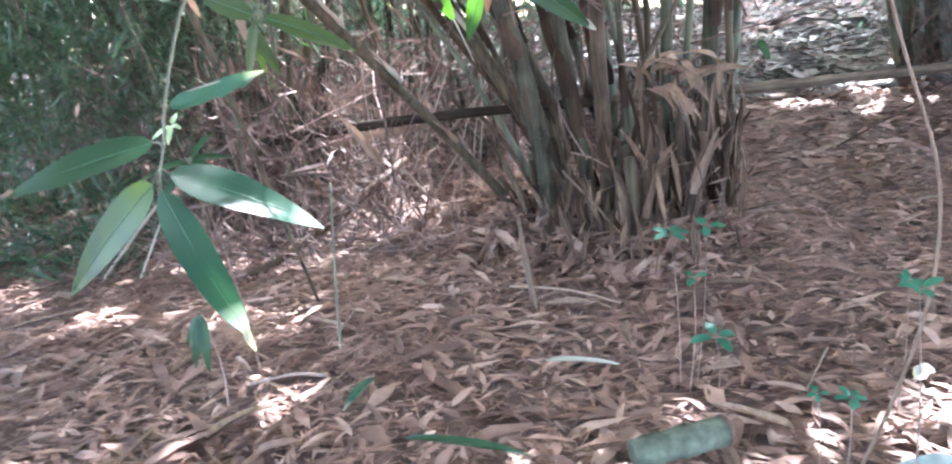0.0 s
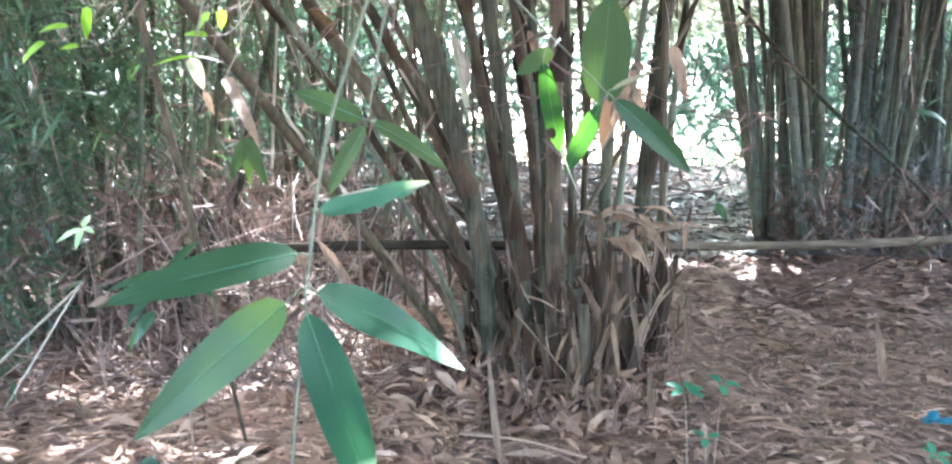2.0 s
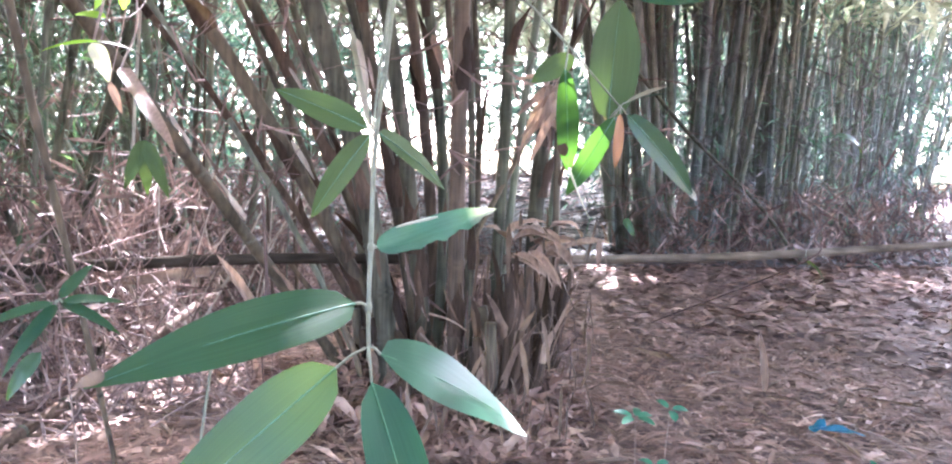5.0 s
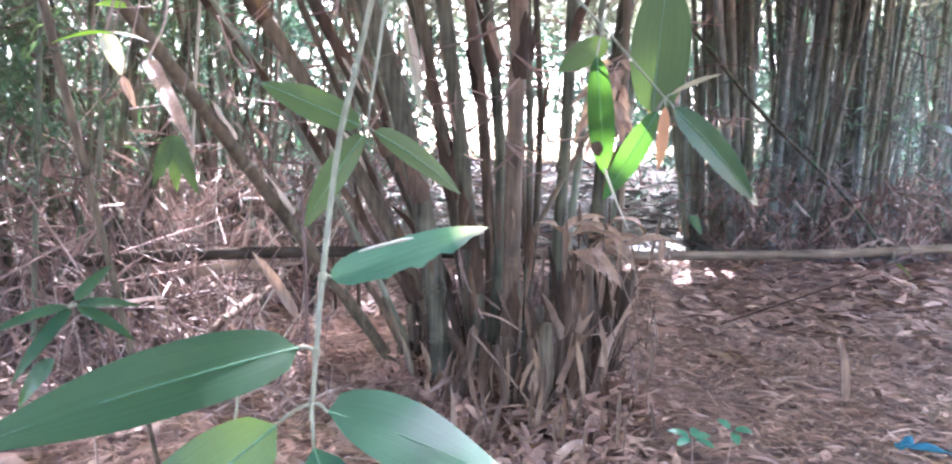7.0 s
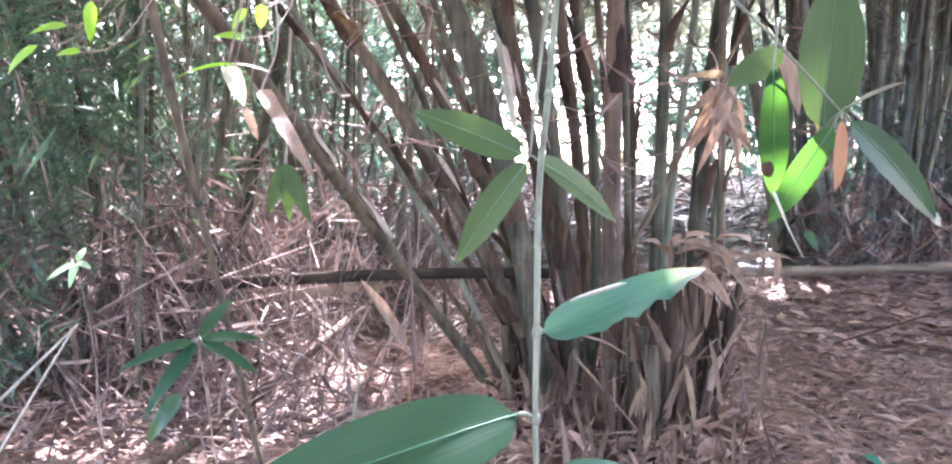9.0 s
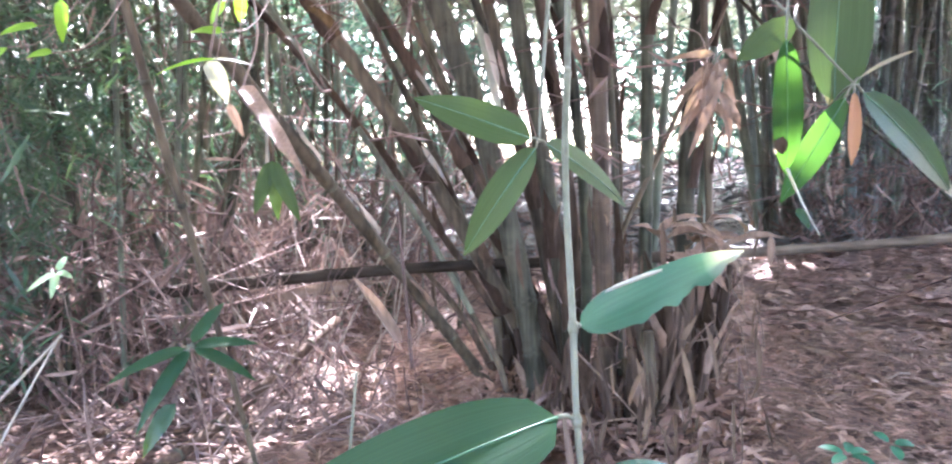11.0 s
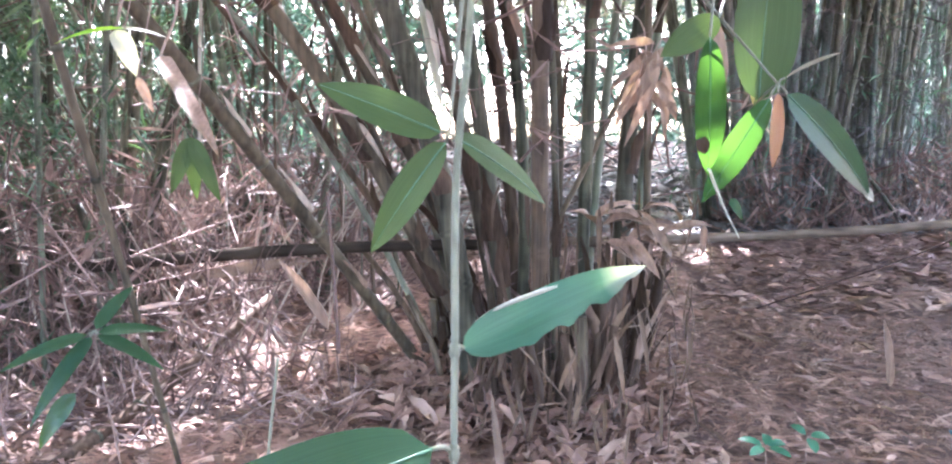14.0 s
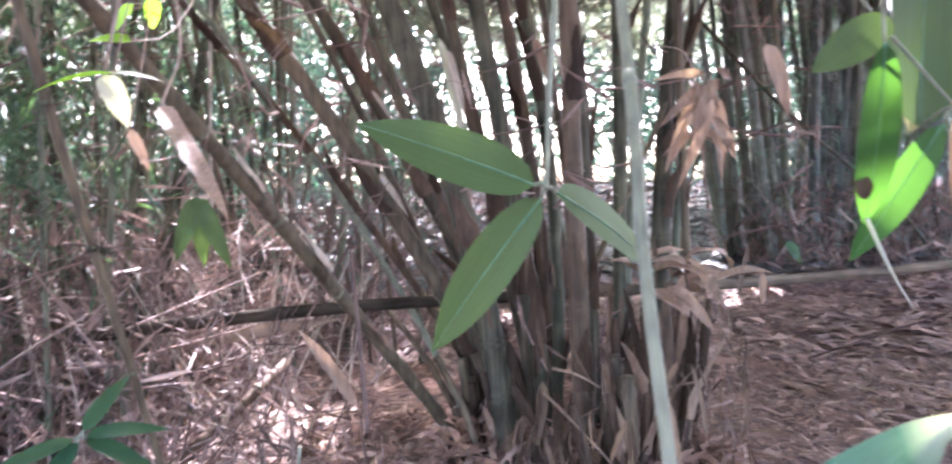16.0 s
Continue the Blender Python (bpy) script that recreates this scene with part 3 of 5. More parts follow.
    # pale strips put where the sun strikes the culms
    for a, b, w in (((-0.322, 4.5, 1.045), (-0.225, 4.5, 0.888), 0.024), ((-0.337, 4.5, 1.327), (-0.25, 4.5, 1.19), 0.016), ((-0.107, 4.26, 1.416), (-0.06, 4.26, 1.212), 0.03)):
        part("bark_strip", blade(Build(), a, b, (0.4, -1, 0.3), w, 0.0, 0.4, 0.15, 0.2, 14, 4, 0.3, 3), M_BLEACHED, c, "torn strip of bark with sunlight put into its pale colour")
    # tuft of curled sheaths on the stub tops
    for k in range(20):
        a = rng.uniform(-3.0, 0.3)
        p = vec((0.56 + 0.075 * rng.normal(), 4.1 + 0.06 * rng.normal(), 0.67 + 0.04 * rng.normal()))
        d = vec((math.cos(a), math.sin(a) * 0.7, rng.uniform(-0.7, 0.5)))
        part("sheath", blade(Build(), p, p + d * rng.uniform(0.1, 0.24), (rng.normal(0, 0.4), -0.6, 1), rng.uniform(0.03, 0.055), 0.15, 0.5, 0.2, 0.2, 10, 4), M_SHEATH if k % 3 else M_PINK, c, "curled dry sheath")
    # tan sheaths hanging on the tall stubs of the open side
    for k in range(34):
        q = edge[int(rng.uniform(0.1, 1.0) * 60)]
        p = vec((q[0] + rng.normal(0, 0.02), q[1] - 0.02 + 0.1 * rng.random(), rng.uniform(0.26, 0.68) if q[0] > 0.4 else rng.uniform(0.16, 0.5)))
        d = vec((rng.normal(0, 0.2), -rng.uniform(0.0, 0.2), -1.0))
        part("sheath", blade(Build(), p, p + d * rng.uniform(0.1, 0.26), (rng.normal(0, 0.5), -1, 0.2), rng.uniform(0.018, 0.042), 0.06, 0.5, 0.15, 0.3, 10, 4, 0.2, 3.5), (M_SHEATH, M_HUSK, M_HUSK)[k % 3], c, "tan hanging sheath")
    # thin broken splints caught across the stubs
    for a, b in (((0.16, 4.1, 0.42), (0.3, 4.05, 0.36)), ((0.42, 4.1, 0.30), (0.62, 4.08, 0.35)), ((0.1, 4.12, 0.05), (0.36, 4.0, 0.12)), ((0.5, 4.2, 0.12), (0.72, 4.3, 0.3)), ((0.12, 4.05, 0.36), (0.42, 3.92, -0.01))):
        part("splint", tube(Build(), spline([a, (vec(a) + vec(b)) / 2 + vec((0, -0.01, 0.012)), b], 10), np.linspace(0.005, 0.003, 11), 6), M_SHEATH, c, "broken pale splint")
    return c


def side_clump(place, n, spread, leans, height, radii, label, mat_green=0.4, dead=8, plain=None):
    c = thing("bamboo_clump", (place[0], place[1], float(ground_height(*place)) - 0.03), label, "bamboo clump", "bamboo clumps of the grove")
    for k in range(n):
        a, q = rng.uniform(0, 6.283), math.sqrt(rng.random())
        dx, dy = spread[0] * q * math.cos(a), spread[1] * q * math.sin(a)
        lx = leans[0] + leans[1] * dx / spread[0] + rng.normal(0, 0.02 + 0.3 * leans[1])
        add_culm(c, (place[0] + dx, place[1] + dy), (lx, leans[1] * 0.6 * dy / spread[1]), height * rng.uniform(0.8, 1.1), rng.uniform(*radii) * rng.uniform(0.6, 1.1), M_CULM_GREEN if rng.random() < mat_green else plain or M_CULM, 0.2, "culm", 0.36, 7)
    for k in range(dead):
        a = rng.uniform(0, 6.283)
        x, y = place[0] + spread[0] * 1.05 * math.cos(a), place[1] + spread[1] * 1.05 * math.sin(a)
        z, h, r = float(ground_height(x, y)) - 0.03, rng.uniform(0.3, 0.9), rng.uniform(0.012, 0.025)
        ob = part("stub", culm_build([(x, y, z), (x + 0.02, y, z + h / 2), (x + rng.normal(0, 0.1), y, z + h)], r, r * 0.9, 0.16, 7), M_CULM, c, "short cut culm")
        part("sheath", husk(Build(), (x, y, z + 0.1), (0, 0, 1), (math.cos(a), math.sin(a) - 0.5, 0), r * 1.15, rng.uniform(0.2, 0.35), 2.2, 0.3), M_SHEATH, ob, "dry tan sheath")
    return c


rng = np.random.default_rng(31)
main_clump()
rng = np.random.default_rng(33)
side_clump((-0.75, 6.3), 17, (0.7, 0.5), (-0.25, 0.35), 3.8, (0.007, 0.016), "loose clump of thin slanting bamboo behind the dry thicket", 0.3, 4, M_CULM_DARK)
rng = np.random.default_rng(32)
side_clump((-1.75, 5.6), 26, (0.55, 0.5), (-0.05, 0.30), 5.0, (0.018, 0.03), "crowded bamboo clump with dark shaded culms beside a dry thicket", 0.5, 10)
side_clump((-0.9, 7.4), 20, (0.55, 0.5), (0.0, 0.3), 5.0, (0.018, 0.03), "bamboo clump with slanting culms behind the fallen pole", 0.5, 6)
side_clump((4.3, 9.4), 46, (0.72, 0.6), (0.0, 0.1), 5.5, (0.025, 0.065), "dark upright bamboo clump behind the fallen pole", 0.55, 14, M_CULM_HAZED)
side_clump((5.5, 9.6), 40, (0.62, 0.6), (0.0, 0.08), 5.5, (0.025, 0.065), "dark crowded bamboo clump in hazy shade", 0.55, 14, M_CULM_HAZED)
side_clump((7.15, 9.9), 34, (0.7, 0.6), (0.03, 0.12), 5.5, (0.02, 0.058), "dark crowded bamboo clump in hazy shade", 0.55, 10, M_CULM_HAZED)
side_clump((8.3, 10.4), 34, (0.7, 0.5), (0.06, 0.14), 5.5, (0.026, 0.044), "dark crowded bamboo clump in hazy shade", 0.55, 8, M_CULM_HAZED)
side_clump((-3.4, 6.8), 26, (0.7, 0.6), (-0.05, 0.25), 5.0, (0.02, 0.03), "bamboo clump half hidden by green leaves", 0.6, 4)
side_clump((0.6, 14.5), 12, (0.9, 0.7), (0.0, 0.2), 5.0, (0.025, 0.04), "far bamboo clump against bright sky", 0.6, 4)
side_clump((-2.2, 11.5), 24, (1.0, 0.8), (-0.03, 0.25), 5.0, (0.02, 0.04), "far bamboo clump against bright leaves", 0.6, 4)
side_clump((-6.0, 10.5), 24, (1.0, 0.8), (-0.03, 0.25), 5.0, (0.02, 0.04), "far bamboo clump in green shade", 0.6, 4)
side_clump((8.5, 13.0), 24, (1.2, 0.8), (0.03, 0.2), 5.5, (0.025, 0.04), "far bamboo clump in hazy shade", 0.5, 4)


# ---- fallen pole ----
def fallen_pole():
    t = thing("fallen_pole", (0.9, 4.9, 0.5), "long weathered bamboo pole lying low across the clump", "bamboo pole")
    # left length stands in shade, put into its colour
    part("shaft", culm_build([(-1.45, 4.95, 0.47), (-1.1, 4.9, 0.505), (-0.4, 4.9, 0.54), (0.3, 4.9, 0.543)], 0.026, 0.024, 0.36, 14), M_POLE_SHADED, t, "butt end with shade put into its dark colour")
    part("shaft", culm_build([(0.3, 4.9, 0.543), (1.2, 4.9, 0.55), (2.1, 4.9, 0.575), (3.6, 4.95, 0.66), (5.6, 5.05, 0.78)], 0.024, 0.02, 0.36, 14), M_POLE, t)
    part("splinter", blade(Build(), (-1.0, 4.84, 0.44), (-0.45, 4.86, 0.5), (0, -1, 0.4), 0.05, 0.02, 0.5, 0.1, 0, 14, 4), M_SHEATH, t, "split tan strip of bark")
    for x, top in ((-1.3, 0.47), (0.55, 0.535), (5.4, 0.75)):
        g = float(ground_height(x, 4.95))
        part("prop", culm_build([(x, 4.97, g - 0.02), (x + 0.01, 4.96, g + 0.2), (x, 4.94, top)], 0.022, 0.02, 0.2, 8), M_CULM, t, "short stub under the pole")


fallen_pole()


# ---- the dry thicket ----
def dry_brush(name, box, n, length, steep, label, leaf_n, size=(0.06, 0.17), mats=None):
    wood, leaf = mats or (M_TWIG, M_STRAW)
    x0, x1, y0, y1, z0, z1 = box
    s = np.stack([rng.uniform(x0, x1, n), rng.uniform(y0, y1, n), rng.uniform(0, 1, n) ** 1.6 * (z1 - z0) + z0], 1)
    s[:, 2] += ground_height(s[:, 0], s[:, 1])
    d = np.stack([rng.normal(0, 1, n), rng.normal(0, 0.6, n), np.abs(rng.normal(steep, 0.7, n)) - 0.15], 1)
    d /= np.linalg.norm(d, axis=1)[:, None]
    e = s + d * (length * np.minimum(rng.lognormal(0, 0.5, n), 1.8))[:, None]
    e[:, 2] = np.maximum(e[:, 2], ground_height(e[:, 0], e[:, 1]) + 0.01)
    twigs = tagged(new(name, scatter_rods(name, s, e, rng.normal(0, 0.08, n), rng.uniform(0.0015, 0.006, n), wood)), label, "brush", "", "stuff")
    pick = rng.integers(0, n, leaf_n)
    at = s[pick] + (e - s)[pick] * rng.random(leaf_n)[:, None]
    at[:, 2] = np.maximum(at[:, 2], ground_height(at[:, 0], at[:, 1]) + 0.02)
    along = np.stack([rng.normal(0, 0.75, leaf_n), rng.normal(0, 0.5, leaf_n), -np.abs(rng.normal(0.65, 0.5, leaf_n))], 1)
    lengths = rng.uniform(*size, leaf_n)
    me = scatter_leaves("dry_leaves", at, along, rng.normal(size=(leaf_n, 3)), lengths, lengths * rng.uniform(0.05, 0.13, leaf_n), leaf, 3, 0.06, 0.3)
    tagged(new("dry_leaves", me), "dry leaves hanging in the twigs", "leaves", "", "stuff")
    return twigs


rng = np.random.default_rng(41)
dry_brush("dry_brush", (-2.3, -0.8, 5.05, 6.3, 0.0, 0.8), 700, 0.35, 0.8, "tangle of dry bamboo twigs and broken side shoots", 1900, (0.08, 0.26))
dry_brush("dry_brush", (-1.2, 0.0, 6.4, 7.2, 0.0, 0.8), 400, 0.35, 0.9, "dry twigs and broken shoots behind the pole", 700, (0.08, 0.24))
dry_brush("dry_brush", (-2.0, -0.3, 4.2, 5.0, 0.0, 0.12), 260, 0.18, 0.5, "short broken twigs lying in the litter", 300)
dry_brush("dry_brush", (-3.2, -1.3, 4.6, 6.2, 0.4, 2.0), 420, 0.4, 0.9, "dry twigs round the shaded clump", 450, (0.08, 0.24))
dry_brush("dry_brush", (0.0, 0.8, 4.1, 4.9, 0.0, 0.4), 60, 0.14, 2.2, "broken twigs at the foot of the clump", 120)
# twigs and leaves here take the haze-grey colour too
dry_brush("dry_brush", (3.6, 7.8, 8.5, 10.3, 0.0, 2.2), 1200, 0.6, 1.2, "dry twigs at the feet of the dark clumps", 1000, (0.1, 0.28), (M_HAZED, M_HAZED))
dry_brush("dry_brush", (3.65, 8.0, 8.4, 9.4, 0.0, 0.8), 600, 0.4, 0.6, "brown dead leaves and twigs heaped at the feet of the dark clumps", 2600, (0.12, 0.34))
dry_brush("dry_brush", (-0.9, 1.2, 4.0, 6.0, 0.9, 2.4), 200, 0.28, 0.5, "thin side shoots between the culms", 350)
dry_brush("dry_brush", (-3.0, 2.0, 7.0, 10.0, 0.0, 2.4), 900, 0.8, 1.0, "thin twigs and side shoots in the grove behind", 1200)


dry_brush("dry_brush", (-1.6, -0.55, 4.5, 4.85, 0.0, 0.6), 150, 0.3, 0.9, "dry twigs caught in front of the fallen pole", 330, (0.07, 0.2))
dry_brush("dry_brush", (3.7, 8.2, 8.3, 9.3, 0.7, 2.8), 650, 0.5, 0.5, "fine side shoots across the dark clumps", 800, (0.1, 0.24), (M_HAZED, M_HAZED))


def hanging_litter(name, n, label):
    """Dry leaves and bark strips hanging down round the foot of the clump."""
    a, q = rng.uniform(-3.0, 0.3, n), rng.uniform(0.5, 1.12, n)
    at = np.stack([0.42 + 0.44 * q * np.cos(a), 4.45 + 0.66 * q * np.sin(a), rng.uniform(0.02, 1, n) ** 2.2 * 0.72 + 0.03], 1)
    along = np.stack([rng.normal(0, 0.22, n), rng.normal(0, 0.22, n), -np.ones(n)], 1)
    face = np.stack([np.cos(a) + rng.normal(0, 0.5, n), np.sin(a) + rng.normal(0, 0.5, n), rng.normal(0, 0.3, n)], 1)
    lengths = rng.uniform(0.08, 0.24, n)
    me = scatter_leaves(name, at, along, face, lengths, lengths * rng.uniform(0.06, 0.13, n), M_HUSK_BITS, 4, 0.16, 0.4)
    return tagged(new(name, me), label, "leaves", "", "stuff")


hanging_litter("dry_leaves", 170, "dry leaves and bark strips hanging round the foot of the clump")


def leaf_heap(name, heads, n, label):
    """Dead leaves piled in low mounds against the stems."""
    pick = rng.integers(0, len(heads), n)
    h = np.array(heads)[pick]
    q, a = np.sqrt(rng.random(n)), rng.uniform(0, 6.283, n)
    at = np.stack([h[:, 0] + h[:, 2] * q * np.cos(a), h[:, 1] + h[:, 2] * q * np.sin(a), h[:, 3] * (1 - q * q) * rng.uniform(0.75, 1.05, n)], 1)
    at[:, 2] += ground_height(at[:, 0], at[:, 1]) + 0.01
    along, face = turn_about(n, 0.4)
    lengths = rng.uniform(0.06, 0.17, n)
    me = scatter_leaves(name, at, along, face, lengths, lengths * rng.uniform(0.14, 0.32, n), M_LITTER, 3, 0.16, 0.35)
    return tagged(new(name, me), label, "leaf litter", "", "stuff")


leaf_heap("leaf_heap", [(-0.08, 4.42, 0.3, 0.2), (0.14, 4.2, 0.26, 0.13), (0.42, 4.04, 0.3, 0.12), (0.66, 4.3, 0.28, 0.12), (-0.3, 4.9, 0.3, 0.1), (0.3, 4.4, 0.4, 0.18)], 2600, "brown dead leaves piled against the foot of the clump")


def green_cloud(name, box, n, size, narrow, mat, hang, label, clumps=40, tight=0.3):
    """Leaves in drifts: many small sprays inside the box."""
    x0, x1, y0, y1, z0, z1 = box
    heads = np.stack([rng.uniform(x0, x1, clumps), rng.uniform(y0, y1, clumps), rng.uniform(z0, z1, clumps)], 1)
    at = heads[rng.integers(0, clumps, n)] + rng.normal(0, tight, (n, 3))
    at[:, 2] = np.maximum(at[:, 2], ground_height(at[:, 0], at[:, 1]) + 0.05)
    along = np.stack([rng.normal(0, 1, n), rng.normal(0, 1, n), rng.normal(-hang, 0.6, n)], 1)
    along /= np.linalg.norm(along, axis=1)[:, None]
    lengths = size * rng.lognormal(0, 0.3, n)
    if y0 < 12:
        keep = shaded(at, along, lengths)
        at, along, lengths = at[keep], along[keep], lengths[keep]
        n = len(at)
    face = np.stack([rng.normal(0, 0.6, n), rng.normal(0, 0.6, n), np.ones(n)], 1)
    me = scatter_leaves(name, at, along, face, lengths, lengths * narrow * rng.uniform(0.8, 1.2, n), mat, 2, 0.12, 0.2)
    return tagged(new(name, me), label, "foliage", "", "stuff")


rng = np.random.default_rng(51)
green_cloud("bamboo_foliage", (-3.1, -1.6, 4.2, 5.6, 0.1, 2.1), 15000, 0.11, 0.115, M_FOLIAGE, 0.5, "narrow dark green bamboo leaves of the shaded thicket", 70, 0.22)
green_cloud("bamboo_foliage", (-6.5, -2.0, 6.2, 9.5, 0.3, 3.2), 9000, 0.15, 0.12, M_FOLIAGE, 0.5, "narrow green bamboo leaves behind the thicket", 90, 0.35)
green_cloud("bamboo_foliage", (-9.0, 0.0, 12.5, 17.0, 0.8, 5.5), 24000, 0.22, 0.14, M_FAR_HAZED, 0.5, "sunlit light green bamboo leaves in the distance", 150, 0.5)
green_cloud("bamboo_foliage", (5.0, 13.0, 11.0, 16.0, 0.9, 5.5), 10500, 0.24, 0.16, M_FAR_HAZED, 0.5, "green bamboo leaves behind the dark clumps", 120, 0.5)
green_cloud("bamboo_foliage", (-26.0, 4.0, 24.0, 32.0, 0.5, 11.0), 18000, 0.9, 0.24, M_FAR_HAZED, 0.4, "hazy light green woodland beyond the grove", 240, 1.1)
green_cloud("bamboo_foliage", (4.0, 12.0, 26.0, 32.0, 2.5, 11.0), 2600, 0.9, 0.24, M_FAR_HAZED, 0.4, "thin sunlit foliage at a gap in the woodland", 60, 1.0)
green_cloud("bamboo_foliage", (12.0, 28.0, 24.0, 32.0, 0.5, 11.0), 10000, 0.9, 0.24, M_FAR_HAZED, 0.4, "hazy light green woodland beyond the grove", 140, 1.1)

green_cloud("bamboo_foliage", (-3.0, -1.2, 5.9, 7.6, 0.7, 2.6), 4200, 0.12, 0.1, M_FOLIAGE, 0.6, "thin dark green leaves on the side shoots of the slanting culms", 70, 0.2)
green_cloud("bamboo_foliage", (-4.5, 0.4, 7.5, 11.0, 0.7, 3.2), 9000, 0.14, 0.12, M_CANOPY, 0.5, "light green bamboo leaves among the culms behind", 110, 0.3)
green_cloud("bamboo_foliage", (-2.3, -0.85, 4.9, 6.2, 0.75, 2.3), 4500, 0.1, 0.1, M_FOLIAGE, 0.6, "narrow green leaves on side shoots above the dry thicket", 80, 0.16)
green_cloud("bamboo_foliage", (-4.4, -1.7, 7.6, 9.0, 0.9, 3.6), 8000, 0.13, 0.12, M_FOLIAGE, 0.5, "dull green leaves filling the gaps between the slanting culms", 110, 0.3)
green_cloud("bamboo_foliage", (-2.5, -1.45, 5.6, 6.4, 0.5, 1.7), 4200, 0.1, 0.11, M_FOLIAGE, 0.6, "dark green leaves crowding the foot of the shaded clump", 60, 0.16)
green_cloud("bamboo_foliage", (3.7, 7.8, 8.5, 10.4, 0.5, 3.4), 3600, 0.13, 0.14, M_CANOPY, 0.8, "dull green leaves hanging on the dark clumps", 90, 0.25)

# same haze-tinted leaf colour, used in front of the right-hand clumps
green_cloud("bamboo_foliage", (3.7, 8.6, 8.2, 9.0, 0.4, 3.0), 1700, 0.12, 0.13, M_FAR_HAZED, 0.8, "dark leaves and side shoots hanging before the dark clumps", 110, 0.16)

# ---- leaf roof over the grove ----
def leaf_roof(n, x0, x1, y0, y1, z0, z1, size):
    """Crowns added overhead for shade, with small holes where sun flecks should reach the floor."""
    at = np.stack([rng.uniform(x0, x1, n), rng.uniform(y0, y1, n), rng.uniform(z0, z1, n)], 1)
    along = np.stack([rng.normal(0, 1, n), rng.normal(0, 1, n), rng.normal(-0.4, 0.4, n)], 1)
    along /= np.linalg.norm(along, axis=1)[:, None]
    lengths = size * rng.lognormal(0, 0.25, n)
    keep = shaded(at, along, lengths) & ((at[:, 0] < 4.0) | (at[:, 1] < 9.5) | (at[:, 1] > 12.5) | (rng.random(n) < 0.55))
    at, along, lengths = at[keep], along[keep], lengths[keep]
    k = len(at)
    face = np.stack([rng.normal(0, 0.5, k), rng.normal(0, 0.5, k), np.ones(k)], 1)
    me = scatter_leaves("bamboo_crown", at, along, face, lengths, lengths * 0.2, M_ROOF, 2, 0.12, 0.2)
    return tagged(new("bamboo_crown", me), "high leafy bamboo crowns added overhead to shade the grove", "foliage", "", "stuff")


rng = np.random.default_rng(61)
leaf_roof(50000, -10.0, 8.0, 2.0, 12.5, 3.0, 6.5, 0.45)
leaf_roof(12000, 0.2, 5.0, 5.5, 10.5, 3.0, 6.5, 0.4)
leaf_roof(5000, 8.0, 12.0, 5.0, 12.5, 3.5, 7.0, 0.5)
leaf_roof(4500, -3.5, 1.8, 0.3, 2.0, 3.2, 5.6, 0.45)
# roof behind the camera, out of view, added to cut open-sky light
leaf_roof(15000, -9.0, 9.0, -8.0, 0.6, 3.2, 6.0, 0.55)
leaf_roof(4000, 1.8, 8.0, 0.3, 2.2, 3.2, 6.0, 0.5)
leaf_roof(9500, -12.0, 14.0, 12.5, 28.0, 6.5, 9.5, 0.9)
leaf_roof(2200, 2.0, 9.0, 14.0, 21.0, 4.2, 6.5, 0.6)
leaf_roof(5000, -0.5, 5.5, 10.0, 15.0, 4.2, 7.5, 0.6)


# ---- drooping branch with large leaves ----
def leaf_part(parent, at_stem, base, tip, facing, width, mat, **kw):
    ob = part("leaf", blade(Build(), base, tip, facing, width, **kw), mat, parent)
    if width > 0.03:
        b, e = vec(base), vec(tip)
        ax = unit(e - b)
        up = np.cross(unit(np.cross(ax, vec(facing))), ax)
        length = np.linalg.norm(e - b)
        rib = [b + (e - b) * s + up * (kw.get("droop", 0.08) * length * 4 * s * (1 - s) + 0.0004) for s in np.linspace(0, 0.97, 16)]
        part("midrib", tube(Build(), rib, np.linspace(0.0008, 0.0002, 16), 5), M_RIB, ob)
    part("petiole", tube(Build(), spline([at_stem, (vec(at_stem) + vec(base)) / 2 + vec((0, 0, 0.002)), base], 4), 0.0013, 6), M_STEM, ob)
    return ob


